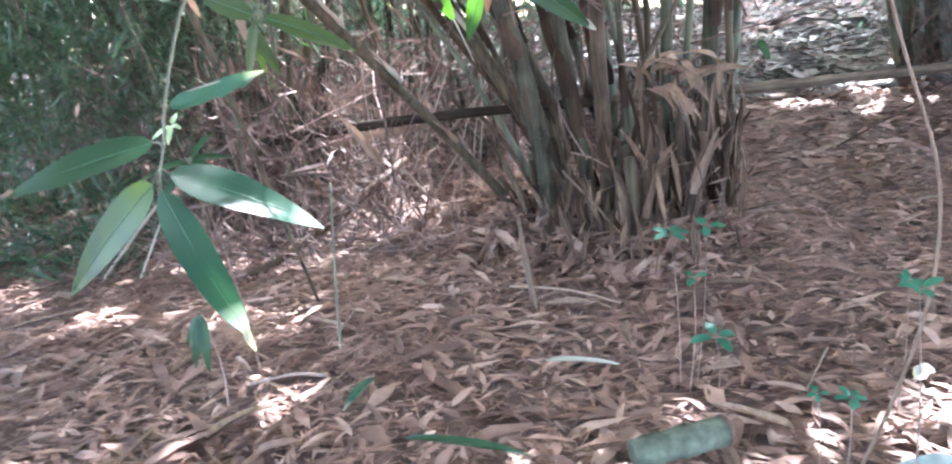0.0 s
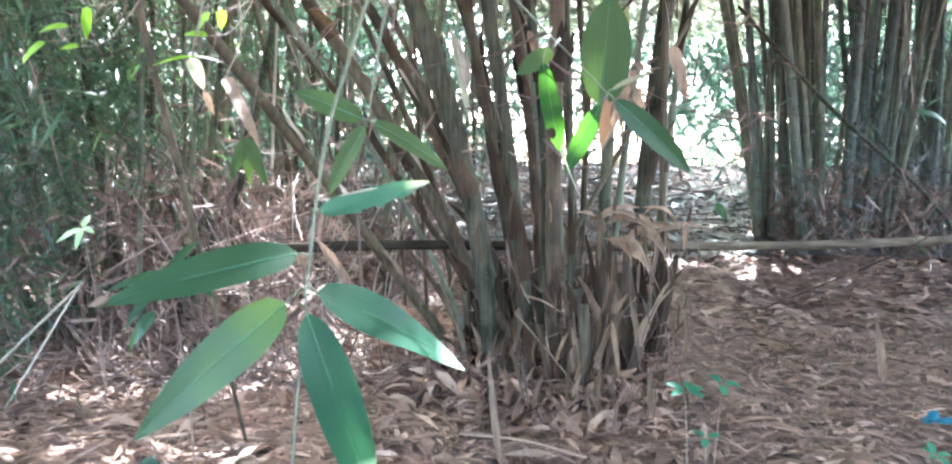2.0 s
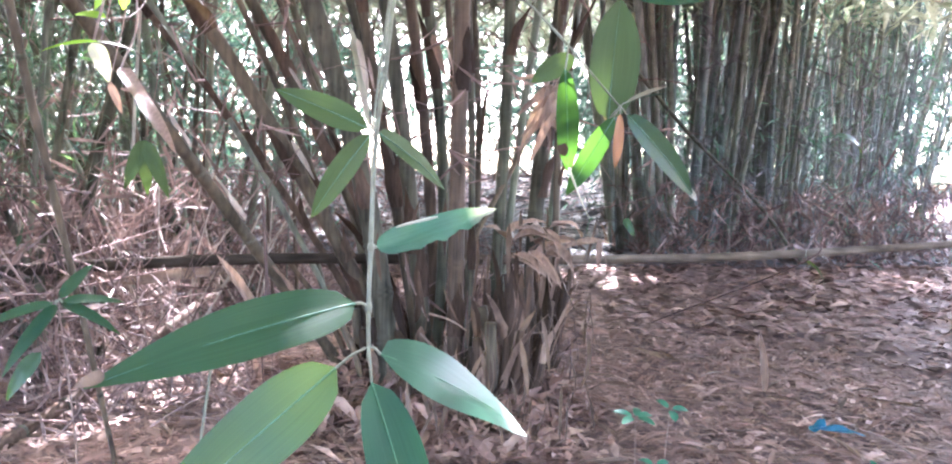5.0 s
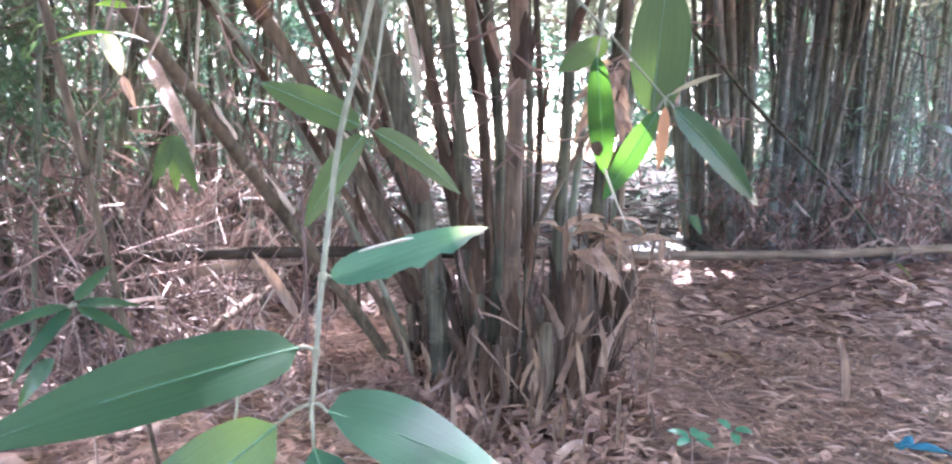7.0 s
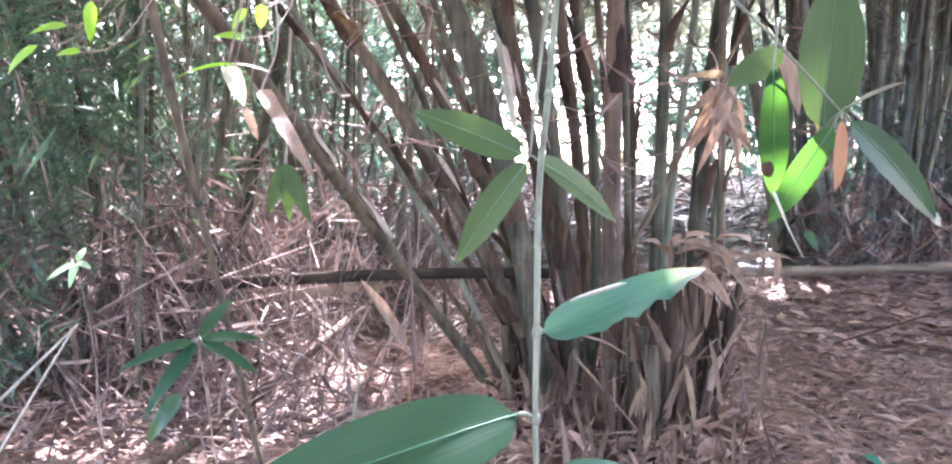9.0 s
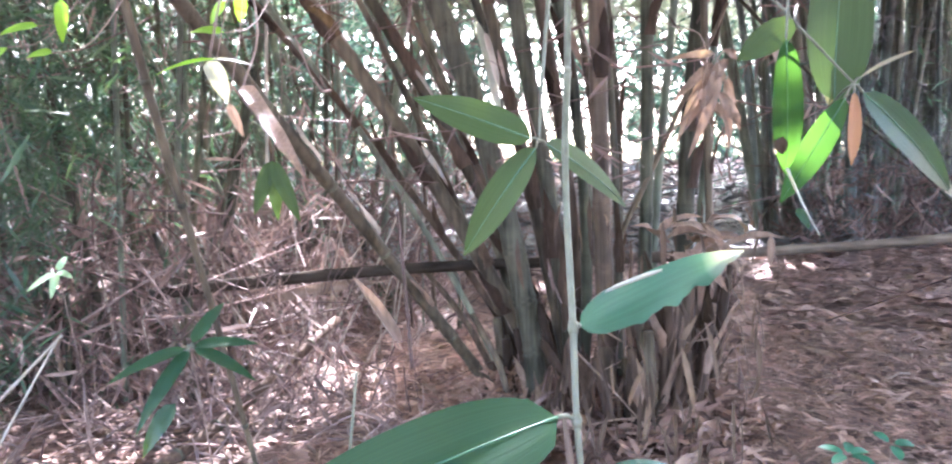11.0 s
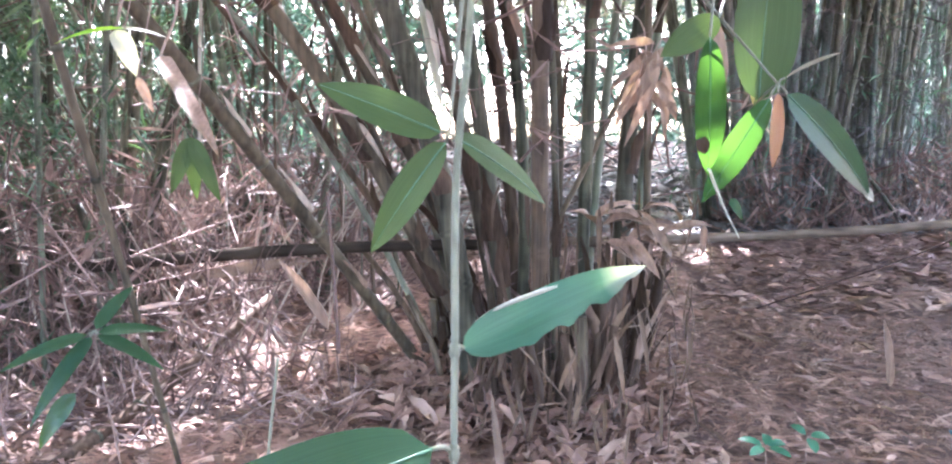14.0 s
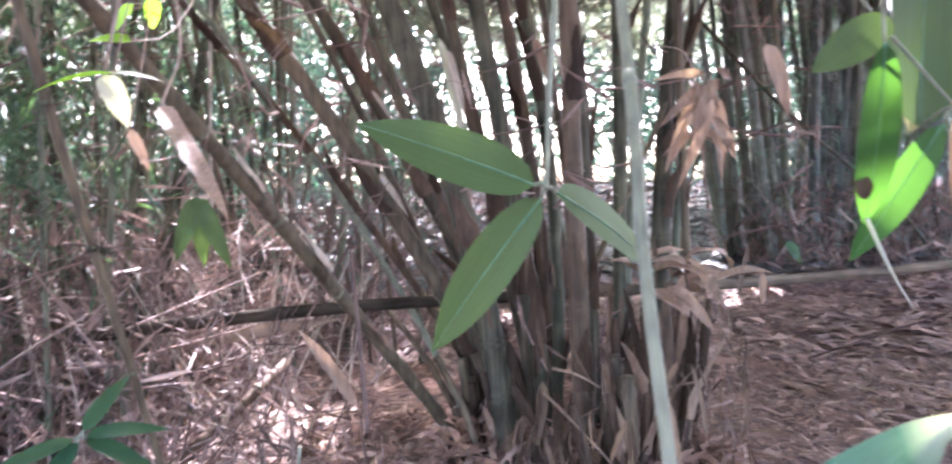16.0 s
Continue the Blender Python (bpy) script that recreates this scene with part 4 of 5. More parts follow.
def big_leaf_branch():
    t = thing("bamboo_branch", (-0.388, 1.993, 0.75), "drooping bamboo branch tip with large green leaves and a pale stem", "bamboo branch")
    node, joint, fork = (-0.388, 1.993, 0.75), (-0.386, 2.011, 0.778), (-0.383, 2.027, 0.825)
    line = [(-0.388, 1.99, 0.74), joint, fork, (-0.375, 2.07, 0.909), (-0.362, 2.112, 0.975), (-0.32, 2.25, 1.15), (-0.2, 2.6, 1.5), (0.05, 3.3, 2.0), (0.28, 4.1, 2.4)]
    pts = spline(line, 60)
    part("stem", tube(Build(), pts, np.linspace(0.0016, 0.003, 61), 8), M_STEM, t)
    for p in (joint, fork, (-0.362, 2.112, 0.975)):
        part("node", tube(Build(), [vec(p) - (0, 0.001, 0.004), vec(p), vec(p) + (0, 0.001, 0.004)], [0.0022, 0.0031, 0.0022], 8), M_STEM, t)
    a = leaf_part(t, joint, (-0.397, 2.008, 0.782), (-0.585, 1.965, 0.732), (-0.1, -0.8, 0.68), 0.05, M_BLADE, droop=0.035, fold=0.12, wave=0.06)
    part("withered_tip", blade(Build(), (-0.572, 1.968, 0.7405), (-0.591, 1.9635, 0.7335), (-0.1, -0.75, 0.75), 0.011, 0.02, 0.12, 0.1, 0.3, 10, 4, 0.2, 3), M_SHEATH, a, "dry brown leaf tip")
    leaf_part(t, node, (-0.410, 2.012, 0.730), (-0.574, 2.032, 0.577), (-0.15, -0.9, 0.4), 0.058, M_BLADE, droop=0.03, fold=0.1)
    c = leaf_part(t, node, (-0.386, 1.985, 0.724), (-0.318, 2.02, 0.508), (0.1, -1.0, 0.2), 0.050, M_BLADE_LIT_TIP, droop=0.04, fold=0.1, wave=0.05, belly=0.35, taper=2.8)
    part("withered_tip", blade(Build(), (-0.322, 2.016, 0.525), (-0.313, 2.02, 0.487), (0, -1, 0.2), 0.012, n=6, m=3), M_PALE, c, "pale withered tip")
    leaf_part(t, node, (-0.378, 1.996, 0.743), (-0.2165, 2.0875, 0.6385), (0.15, -0.6, 0.8), 0.062, M_BLADE_LIT_TIP, droop=0.04, fold=0.12, wave=0.06)
    e = leaf_part(t, fork, (-0.378, 2.031, 0.825), (-0.2605, 2.074, 0.859), (-0.2, -1.0, 0.35), 0.027, M_TORN, droop=-0.04, fold=0.2, wave=0.14, ragged=0.45, n=44, m=8, belly=0.3, taper=3.0)
    eb, et = vec((-0.378, 2.031, 0.825)), vec((-0.272, 2.07, 0.853))
    ea = unit(et - eb)
    es = unit(np.cross(ea, vec((-0.2, -1.0, 0.35))))
    eu = np.cross(es, ea)
    rim = []
    for q in np.linspace(0.12, 0.8, 16):
        half = 0.013 * math.sqrt(max(0, 1 - (1 - min(q / 0.3, 1)) ** 2)) * (1 - max(0, (q - 0.3) / 0.7) ** 2.6)
        rim.append(eb + (et - eb) * q - es * half + eu * (-0.05 * 0.114 * 4 * q * (1 - q) + 0.2 * half))
    part("rolled_edge", tube(Build(), rim, 0.0012 * np.sin(np.linspace(0.25, 2.9, 16)) + 0.0002, 6), M_PALE, e, "bright rolled leaf edge")


def middle_sprig():
    t = thing("bamboo_sprig", (-0.343, 2.293, 0.941), "thin hanging bamboo sprig with three broad green leaves", "bamboo branch")
    j = (-0.343, 2.293, 0.941)
    part("stem", tube(Build(), spline([j, (-0.335, 2.31, 1.0), (-0.31, 2.36, 1.15), (-0.2, 2.7, 1.6), (0.1, 3.5, 2.1), (0.3, 4.1, 2.35)], 40), np.linspace(0.0012, 0.004, 41), 6), M_STEM, t)
    leaf_part(t, j, (-0.350, 2.295, 0.943), (-0.452, 2.335, 0.985), (0.1, -1.0, 0.1), 0.034, M_BLADE_DIM, droop=0.04, belly=0.35)
    leaf_part(t, j, (-0.345, 2.298, 0.935), (-0.405, 2.372, 0.833), (-0.4, -0.8, 0.3), 0.036, M_BLADE_DIM, droop=0.03, belly=0.4)
    leaf_part(t, j, (-0.336, 2.298, 0.938), (-0.222, 2.42, 0.874), (0.3, -0.8, 0.45), 0.036, M_BLADE_DIM, droop=0.03, belly=0.35)


def lit_sprig():
    t = thing("bamboo_sprig", (0.023, 2.393, 1.0), "backlit bamboo sprig with bright yellow-green and withered leaves", "bamboo branch")
    j = (0.023, 2.393, 1.0)
    part("stem", tube(Build(), spline([j, (-0.043, 2.39, 1.061), (-0.1, 2.4, 1.118), (-0.3, 2.6, 1.4), (-0.2, 3.3, 1.9), (0.2, 4.2, 2.5)], 40), np.linspace(0.0012, 0.003, 41), 6), M_STEM, t)
    a = leaf_part(t, (-0.075, 2.35, 1.09), (-0.092, 2.325, 1.035), (-0.045, 2.41, 0.905), (-0.3, -1, 0.1), 0.031, M_BLADE_LIT, droop=0.03, belly=0.5, taper=2.4)
    part("brown_spot", blade(Build(), (-0.071, 2.381, 0.946), (-0.061, 2.386, 0.926), (-0.3, -1, 0.1), 0.014, n=6, m=4, belly=0.5, taper=2), M_HUSK, a, "round brown blight spot")
    leaf_part(t, (-0.06, 2.36, 1.075), (-0.075, 2.34, 1.055), (-0.125, 2.36, 1.02), (-0.2, -1, 0.2), 0.03, M_BLADE_DIM, droop=0.03, belly=0.4)
    part("withered_tip", tube(Build(), spline([(-0.047, 2.405, 0.912), (-0.03, 2.4, 0.87), (-0.017, 2.39, 0.838)], 10), np.linspace(0.002, 0.0006, 11), 5), M_PALE, a, "thin pale withered tip")
    leaf_part(t, j, (0.015, 2.395, 0.985), (-0.03, 2.45, 0.872), (-0.3, -1, 0.1), 0.032, M_BLADE_LIT, droop=0.03, belly=0.45, taper=2.2)
    leaf_part(t, j, (0.022, 2.39, 0.99), (0.012, 2.38, 0.912), (0, -1, 0.2), 0.016, M_ORANGE, droop=0.03, belly=0.5)
    d = leaf_part(t, j, (0.035, 2.395, 0.99), (0.185, 2.45, 0.876), (0.3, -0.95, -0.12), 0.04, M_BLADE, droop=0.05, belly=0.35, taper=2.4)
    # pale piece laid on the tip as its sky highlight
    part("withered_tip", blade(Build(), (0.163, 2.441, 0.895), (0.192, 2.452, 0.871), (0.3, -0.95, -0.12), 0.013, 0.02, 0.1, 0.1, 0.3, 10, 4, 0.25, 3), M_PALE, d, "pale piece painting the sky highlight on the leaf tip")
    leaf_part(t, j, (0.03, 2.392, 1.006), (0.098, 2.395, 1.035), (0.0, 0.35, 1), 0.022, M_PALE, droop=0.02, belly=0.3)
    leaf_part(t, j, (0.024, 2.43, 0.985), (0.03, 2.42, 1.16), (0.1, -1, 0.05), 0.085, M_BLADE_DIM, droop=-0.02, belly=0.45, taper=2.6)
    leaf_part(t, j, (0.03, 2.45, 0.98), (0.068, 2.45, 1.15), (0.35, -1, 0.05), 0.042, M_OLIVE, droop=-0.02, belly=0.45, taper=2.6)


rng = np.random.default_rng(71)
big_leaf_branch()
middle_sprig()
lit_sprig()


def leaf_fan(place, tips, width, mat, foot, label):
    t = thing("bamboo_shoot", foot, label, "bamboo shoot")
    part("stem", tube(Build(), spline([foot, (vec(foot) + vec(place)) / 2 + vec((0.015, 0.0, 0.0)), place], 14), np.linspace(0.0028, 0.0012, 15), 6), M_STALK, t)
    for tip in tips:
        d = vec(tip) - vec(place)
        leaf_part(t, place, vec(place) + d * 0.06, tip, (0.1, -0.6, 0.9), width, mat, droop=0.06, fold=0.15, n=12, m=4)


leaf_fan((-0.793, 2.877, 0.657), [(-0.905, 2.82, 0.615), (-0.86, 2.80, 0.54), (-0.69, 2.86, 0.598), (-0.69, 2.9, 0.65), (-0.75, 2.95, 0.715), (-0.835, 2.82, 0.575)], 0.024, M_BLADE, (-0.80, 3.1, -0.03), "young bamboo shoot with a fan of green leaves")
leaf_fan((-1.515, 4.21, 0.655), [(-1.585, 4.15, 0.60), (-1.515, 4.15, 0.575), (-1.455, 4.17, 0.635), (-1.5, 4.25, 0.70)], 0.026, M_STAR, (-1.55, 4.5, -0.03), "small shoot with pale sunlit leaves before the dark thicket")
leaf_fan((-0.815, 2.84, 0.27), [(-0.84, 2.81, 0.13), (-0.80, 2.8, 0.12), (-0.865, 2.83, 0.18)], 0.03, M_BLADE, (-0.80, 2.86, -0.03), "low shoot with a few drooping green leaves in the litter")

# ---- leaning poles and hanging sheaths of the thicket ----
def leaning_pole(points, r, label, husks=(), mat=None, thin=0.85):
    t = thing("leaning_culm", points[0], label, "bamboo culm")
    part("culm", culm_build(points, r, r * thin, 0.22, 10, 0.4), mat or M_CULM, t)
    for p, d, out, length, flare, mat in husks:
        part("sheath", husk(Build(), p, d, out, r * 1.1, length, 1.1, flare), mat, t, "loose dry sheath")
    line = spline(points, 24)
    for i in (4, 8, 12, 16, 20):
        ax = unit(line[i + 1] - line[i])
        w = (r + r * (thin - 1) * i / 24) * 1.18
        part("node_ring", tube(Build(), [line[i] - ax * 0.006, line[i], line[i] + ax * 0.006], [w * 0.9, w, w * 0.9], 10), M_CULM, t)


# the two pale husks paint sunlit stretches along the upper edge
leaning_pole([(-0.09, 4.45, 0.12), (-0.21, 4.39, 0.3), (-0.42, 4.23, 0.6), (-0.56, 4.1, 0.8), (-0.70, 3.95, 1.0), (-0.84, 3.78, 1.2), (-1.05, 3.49, 1.5), (-1.4, 2.9, 2.0)], 0.022,
             "slanting dark broken culm with torn bark painted pale as sunlit", [((-0.505, 4.14, 0.745), (-0.14, -0.13, 0.2), (0.6, -0.6, 0.5), 0.2, 0.02, M_BLEACHED), ((-0.675, 3.97, 0.975), (-0.14, -0.17, 0.2), (0.7, -0.4, 0.5), 0.17, 0.01, M_BLEACHED), ((-0.33, 4.3, 0.47), (-0.14, -0.13, 0.2), (0.5, -0.6, 0.6), 0.16, 0.02, M_SHEATH)], M_CULM_DARK)
leaning_pole([(-0.80, 3.70, -0.03), (-0.845, 3.6, 0.3), (-0.89, 3.511, 0.607), (-0.93, 3.43, 0.87), (-0.97, 3.348, 1.137), (-1.03, 3.2, 1.6), (-1.1, 3.05, 2.1)], 0.006, "thin grey-green culm slanting through the thicket", (), M_CULM_DARK, 2.2)
leaning_pole([(-1.3, 4.15, -0.05), (-1.0, 4.6, 0.1), (-0.687, 5.0, 0.32)], 0.024, "brown dead culm leaning low over sunlit litter", (), M_HUSK)


def stick(points, r0, r1, label, mat=None):
    n = 24
    return solo("stick", tube(Build(), spline(points, n), np.linspace(r0, r1, n + 1), 7), mat or M_TWIG, points[0], label, "stick", "thin dry sticks")


def loose_sheath(name, base, tip, facing, width, mat, label, droop=0.04, fold=0.45, belly=0.35, taper=2.4, ragged=0.0):
    return solo(name, blade(Build(), base, tip, facing, width, droop=droop, fold=fold, wave=0.12, ragged=ragged, n=18, m=6, belly=belly, taper=taper), mat, base, label, "bamboo sheath", "loose dry sheaths")


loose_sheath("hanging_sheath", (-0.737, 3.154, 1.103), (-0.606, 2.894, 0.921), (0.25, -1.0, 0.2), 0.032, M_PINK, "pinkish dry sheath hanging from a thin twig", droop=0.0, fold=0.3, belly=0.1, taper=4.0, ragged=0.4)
stick([(-0.737, 3.154, 1.1), (-0.72, 3.25, 1.25), (-0.8, 3.4, 1.6), (-0.95, 3.6, 2.1)], 0.0025, 0.002, "thin twig from which a dry sheath hangs", M_STALK)
loose_sheath("standing_sheath", (-0.445, 3.435, 0.525), (-0.553, 3.40, 0.695), (0.5, -0.8, 0.2), 0.03, M_SHEATH, "narrow tan sheath caught upright in twigs")
loose_sheath("standing_sheath", (1.668, 4.16, 0.05), (1.628, 4.165, 0.32), (-0.2, -1, 0.1), 0.035, M_SHEATH, "pale dry sheath standing upright in the litter")
loose_sheath("hanging_sheath", (0.665, 3.764, 0.72), (0.663, 3.766, 0.628), (-0.3, -1, 0.1), 0.022, M_SHEATH, "small pale leaf hanging beside the clump")
loose_sheath("standing_sheath", (0.005, 3.515, -0.02), (-0.036, 3.53, 0.33), (-0.2, -1, 0.2), 0.022, M_SHEATH, "thin pale split sheath stuck in the ground")


stick([(-0.59, 3.21, -0.03), (-0.575, 3.22, 0.25), (-0.545, 3.2, 0.52)], 0.0045, 0.003, "thin pale dead stalk standing in the litter", M_STEM)
stick([(0.66, 2.5, -0.03), (0.69, 2.42, 0.18), (0.715, 2.36, 0.4), (0.708, 2.34, 0.6), (0.64, 2.32, 0.80), (0.59, 2.3, 0.95)], 0.0036, 0.0026, "tall thin pinkish dead stalk", M_SHEATH)
stick([(1.3, 4.5, 0.3), (1.45, 3.7, 0.66), (1.49, 3.7, 0.76), (1.66, 3.7, 0.96), (1.75, 3.8, 1.3)], 0.003, 0.002, "thin bent twig over the open ground")
stick([(-1.98, 4.2, -0.02), (-1.66, 4.2, 0.30), (-1.51, 4.2, 0.45)], 0.007, 0.004, "pale slanting stick at the edge of the thicket", M_BLEACHED)
stick([(-1.80, 4.22, -0.02), (-1.6, 4.2, 0.31), (-1.515, 4.2, 0.45)], 0.005, 0.003, "thin pale stick leaning against another", M_BLEACHED)
stick([(-0.985, 5.2, 0.9), (-0.976, 5.2, 1.23), (-0.963, 5.2, 1.53), (-0.95, 5.25, 2.0)], 0.008, 0.007, "pale upright dry shoot between the slanting culms", M_BLEACHED)
stick([(-0.42, 3.49, 0.45), (-0.43, 3.49, 0.65), (-0.442, 3.494, 0.839)], 0.005, 0.004, "pale upright broken shoot")

sap = thing("green_leaf", (1.487, 3.739, 0.66), "small green bamboo leaf hanging on a thin twig", "leaf")
part("blade", blade(Build(), (1.487, 3.739, 0.66), (1.40, 3.54, 0.58), (0.7, -0.5, 0.3), 0.02, n=10, m=4), M_BLADE, sap)
part("twig", tube(Build(), spline([(1.487, 3.739, 0.66), (1.47, 3.72, 0.7), (1.452, 3.7, 0.668)], 5), 0.0015, 5), M_STEM, sap)


# ---- small hanging leaves and twigs of the thicket ----
rng = np.random.default_rng(81)


def hung_leaf(name, base, tip, facing, width, mat, label, up=(0.02, 0.05, 0.25), droop=0.08):
    """A leaf on its own thin twig, which runs up into the growth above."""
    t = thing(name, base, label, "leaf", "leaves hung in the thicket")
    part("blade", blade(Build(), base, tip, facing, width, droop=droop, fold=0.25, wave=0.1, n=12, m=4), mat, t)
    top = vec(base) + vec(up)
    part("twig", tube(Build(), spline([base, (vec(base) + top) / 2 + vec((0.012, 0, 0.01)), top], 6), 0.0011, 5), M_STALK, t)


hung_leaf("pale_leaf", (-0.738, 2.85, 1.102), (-0.711, 2.85, 1.036), (0.3, -1, 0.4), 0.03, M_PALE, "bleached folded leaf hanging beside the slanting culm")
hung_leaf("pale_leaf", (-0.711, 2.85, 1.036), (-0.692, 2.86, 0.985), (0.2, -1, 0.2), 0.014, M_SHEATH, "narrow tan leaf hanging beside the slanting culm")
hung_leaf("drooping_leaf", (-0.061, 2.213, 1.108), (0.057, 2.145, 1.112), (0.0, -0.95, 0.35), 0.036, M_BLADE, "green leaf with a dry pinkish edge on a high twig", (-0.03, 0.25, 0.3), -0.03)
hung_leaf("drooping_leaf", (-0.813, 2.85, 0.573), (-0.863, 2.84, 0.493), (-0.2, -0.9, 0.4), 0.03, M_BLADE, "green leaf drooping below a fan of leaves", (0.016, 0.05, 0.06))
hung_leaf("long_leaf", (-0.725, 2.85, 1.104), (-0.815, 2.84, 1.078), (0, -0.7, 0.7), 0.009, M_SUNNY_GREEN, "long narrow yellow-green leaf")
hung_leaf("long_leaf", (-0.735, 2.85, 1.104), (-0.67, 2.86, 1.094), (0, -0.7, 0.7), 0.007, M_PALE, "long narrow pale leaf")
for tip in ((-0.735, 3.2, 0.850), (-0.645, 3.2, 0.833), (-0.69, 3.21, 0.838)):
    hung_leaf("drooping_leaf", (-0.696, 3.2, 0.958), tip, (0.1, -1, 0.1), 0.032, M_BLADE_DIM, "dull green leaf drooping below the dry sheath")
bunch = thing("dry_leaf_bunch", (0.34, 3.46, 1.154), "bunch of pinkish-brown dead leaves hanging on the culms", "dead leaves")
part("twig", tube(Build(), spline([(0.34, 3.46, 1.154), (0.42, 3.7, 1.3), (0.5, 4.1, 1.4)], 8), 0.002, 5), M_STALK, bunch)
for x, z, w in ((0.247, 1.215, 0.022), (0.412, 1.195, 0.024), (0.27, 1.045, 0.03), (0.366, 1.009, 0.035), (0.316, 1.06, 0.03), (0.31, 1.02, 0.02), (0.42, 1.06, 0.03), (0.25, 1.12, 0.028), (0.36, 1.07, 0.024), (0.30, 0.98, 0.026), (0.39, 1.0, 0.03), (0.23, 1.06, 0.024), (0.43, 1.12, 0.026), (0.28, 1.1, 0.03), (0.35, 1.22, 0.024), (0.33, 1.0, 0.03)):
    root = vec((0.34 + rng.normal(0, 0.035), 3.46 + rng.normal(0, 0.03), 1.154 + rng.normal(0, 0.04)))
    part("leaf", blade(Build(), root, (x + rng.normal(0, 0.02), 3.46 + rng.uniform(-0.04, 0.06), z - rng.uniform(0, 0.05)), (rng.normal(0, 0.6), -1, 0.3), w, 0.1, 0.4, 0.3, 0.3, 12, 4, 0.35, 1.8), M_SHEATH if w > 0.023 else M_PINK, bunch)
    part("petiole", tube(Build(), [(0.34, 3.46, 1.154), (vec((0.34, 3.46, 1.154)) + root) / 2, root], 0.0012, 5), M_STALK, bunch)
hung_leaf("pale_leaf", (0.467, 3.4, 1.261), (0.519, 3.4, 1.098), (-0.2, -1, 0.1), 0.04, M_SHEATH, "long tan sheath hanging from a twig", (0.03, 0.3, 0.3))
hung_leaf("drooping_leaf", (0.825, 3.9, 0.792), (0.858, 3.88, 0.724), (-0.2, -1, 0.2), 0.03, M_BLADE, "small green leaf drooping over open ground", (0.02, 0.25, 0.2))
hung_leaf("pale_leaf", (1.0, 3.08, 1.056), (1.16, 3.17, 0.978), (0.2, -0.8, 0.6), 0.022, M_BLADE, "pale green bent leaf over open ground", (-0.03, 0.1, 0.5), 0.16)
stick([(0.60, 3.95, 0.80), (0.85, 3.9, 0.85), (1.047, 3.9, 0.91)], 0.0025, 0.0015, "thin bare twig reaching out of the clump")
leaning_pole([(5.6, 8.7, 0.15), (4.952, 8.6, 0.788), (4.136, 8.6, 1.441), (3.705, 8.6, 1.814), (2.9, 8.6, 2.6)], 0.022, "slanting culm before the dark clumps")


def floor_sticks(n):
    for k in range(n):
        x, y, a, length = rng.uniform(-1.8, 2.6), rng.uniform(2.2, 6.0), rng.uniform(0, 6.283), rng.uniform(0.15, 0.5)
        if (x - 0.4) ** 2 / 0.3 + (y - 4.4) ** 2 / 0.5 < 1:
            continue
        z = float(ground_height(x, y)) + 0.025
        d = vec((math.cos(a), math.sin(a), 0.0)) * length
        p = vec((x, y, z))
        r = rng.uniform(0.0025, 0.006)
        stick([p, p + d * 0.5 + vec((0.01, 0.01, 0.012)), p + d], r, r * 0.7, "thin dry stick lying on the litter", M_SHEATH if k % 3 else M_STALK)


floor_sticks(34)


def broken_shoots(n):
    """Bleached side shoots standing and leaning in the dry thicket."""
    for k in range(n):
        x, y = rng.uniform(-2.1, -0.35), rng.uniform(4.95, 6.1)
        z = float(ground_height(x, y)) - 0.01
        length, lean, r = rng.uniform(0.35, 1.0), rng.normal(0, 0.45), rng.uniform(0.0035, 0.0075)
        top = vec((x + lean * length, y - rng.uniform(0.0, 0.25) * length, z + length))
        mid = (vec((x, y, z)) + top) / 2 + vec((rng.normal(0, 0.03), 0, 0.02))
        stick([(x, y, z), mid, top], r, r * 0.55, "bleached broken side shoot leaning in the thicket", M_BLEACHED)


broken_shoots(30)


# ---- seedlings ----
def seedling(foot, top, leaves, size, label):
    size *= 0.8
    foot = (foot[0], foot[1], float(ground_height(foot[0], foot[1])))
    t = thing("seedling", foot, label, "seedling", "green seedlings")
    part("stem", tube(Build(), spline([foot, (vec(foot) + vec(top)) / 2 + vec((0.008, 0, 0)), top], 8), np.linspace(0.0015, 0.0008, 9), 5), M_STALK, t)
    for k in range(leaves):
        a = 6.283 * k / leaves + rng.uniform(-0.4, 0.4)
        d = (vec((1, 0, 0)) * math.cos(a) + vec((0, 0.9, 0.4)) * math.sin(a) + vec((0, -0.3, 0.3)) * rng.normal(0, 0.5)) * size * rng.uniform(0.8, 1.2)
        part("leaf", blade(Build(), vec(top) + d * 0.12, vec(top) + d, (0, -0.4, 0.92), size * 0.44, droop=0.1, n=8, m=4, belly=0.5, taper=2.6), M_SEEDLING, t)


seedling((0.39, 2.97), (0.37, 2.932, 0.375), 5, 0.055, "slender seedling with bright green leaves on leaf litter")
seedling((0.43, 2.97), (0.457, 2.93, 0.39), 3, 0.06, "slender seedling with bright green leaves on leaf litter")
seedling((0.41, 2.95), (0.425, 2.93, 0.26), 3, 0.05, "slender seedling with drooping green leaves")
seedling((0.47, 2.9), (0.465, 2.885, 0.12), 4, 0.075, "low seedling with four rounded green leaves")
seedling((0.82, 2.72), (0.824, 2.69, 0.30), 5, 0.045, "seedling with small round green leaves by a dead stalk")
seedling((0.69, 2.34), (0.678, 2.317, 0.42), 4, 0.045, "seedling with small round green leaves")
seedling((0.6, 2.43), (0.608, 2.40, 0.19), 6, 0.035, "low seedling with tiny round green leaves")
seedling((0.55, 2.42), (0.55, 2.40, 0.2), 4, 0.03, "low seedling with tiny round green leaves")

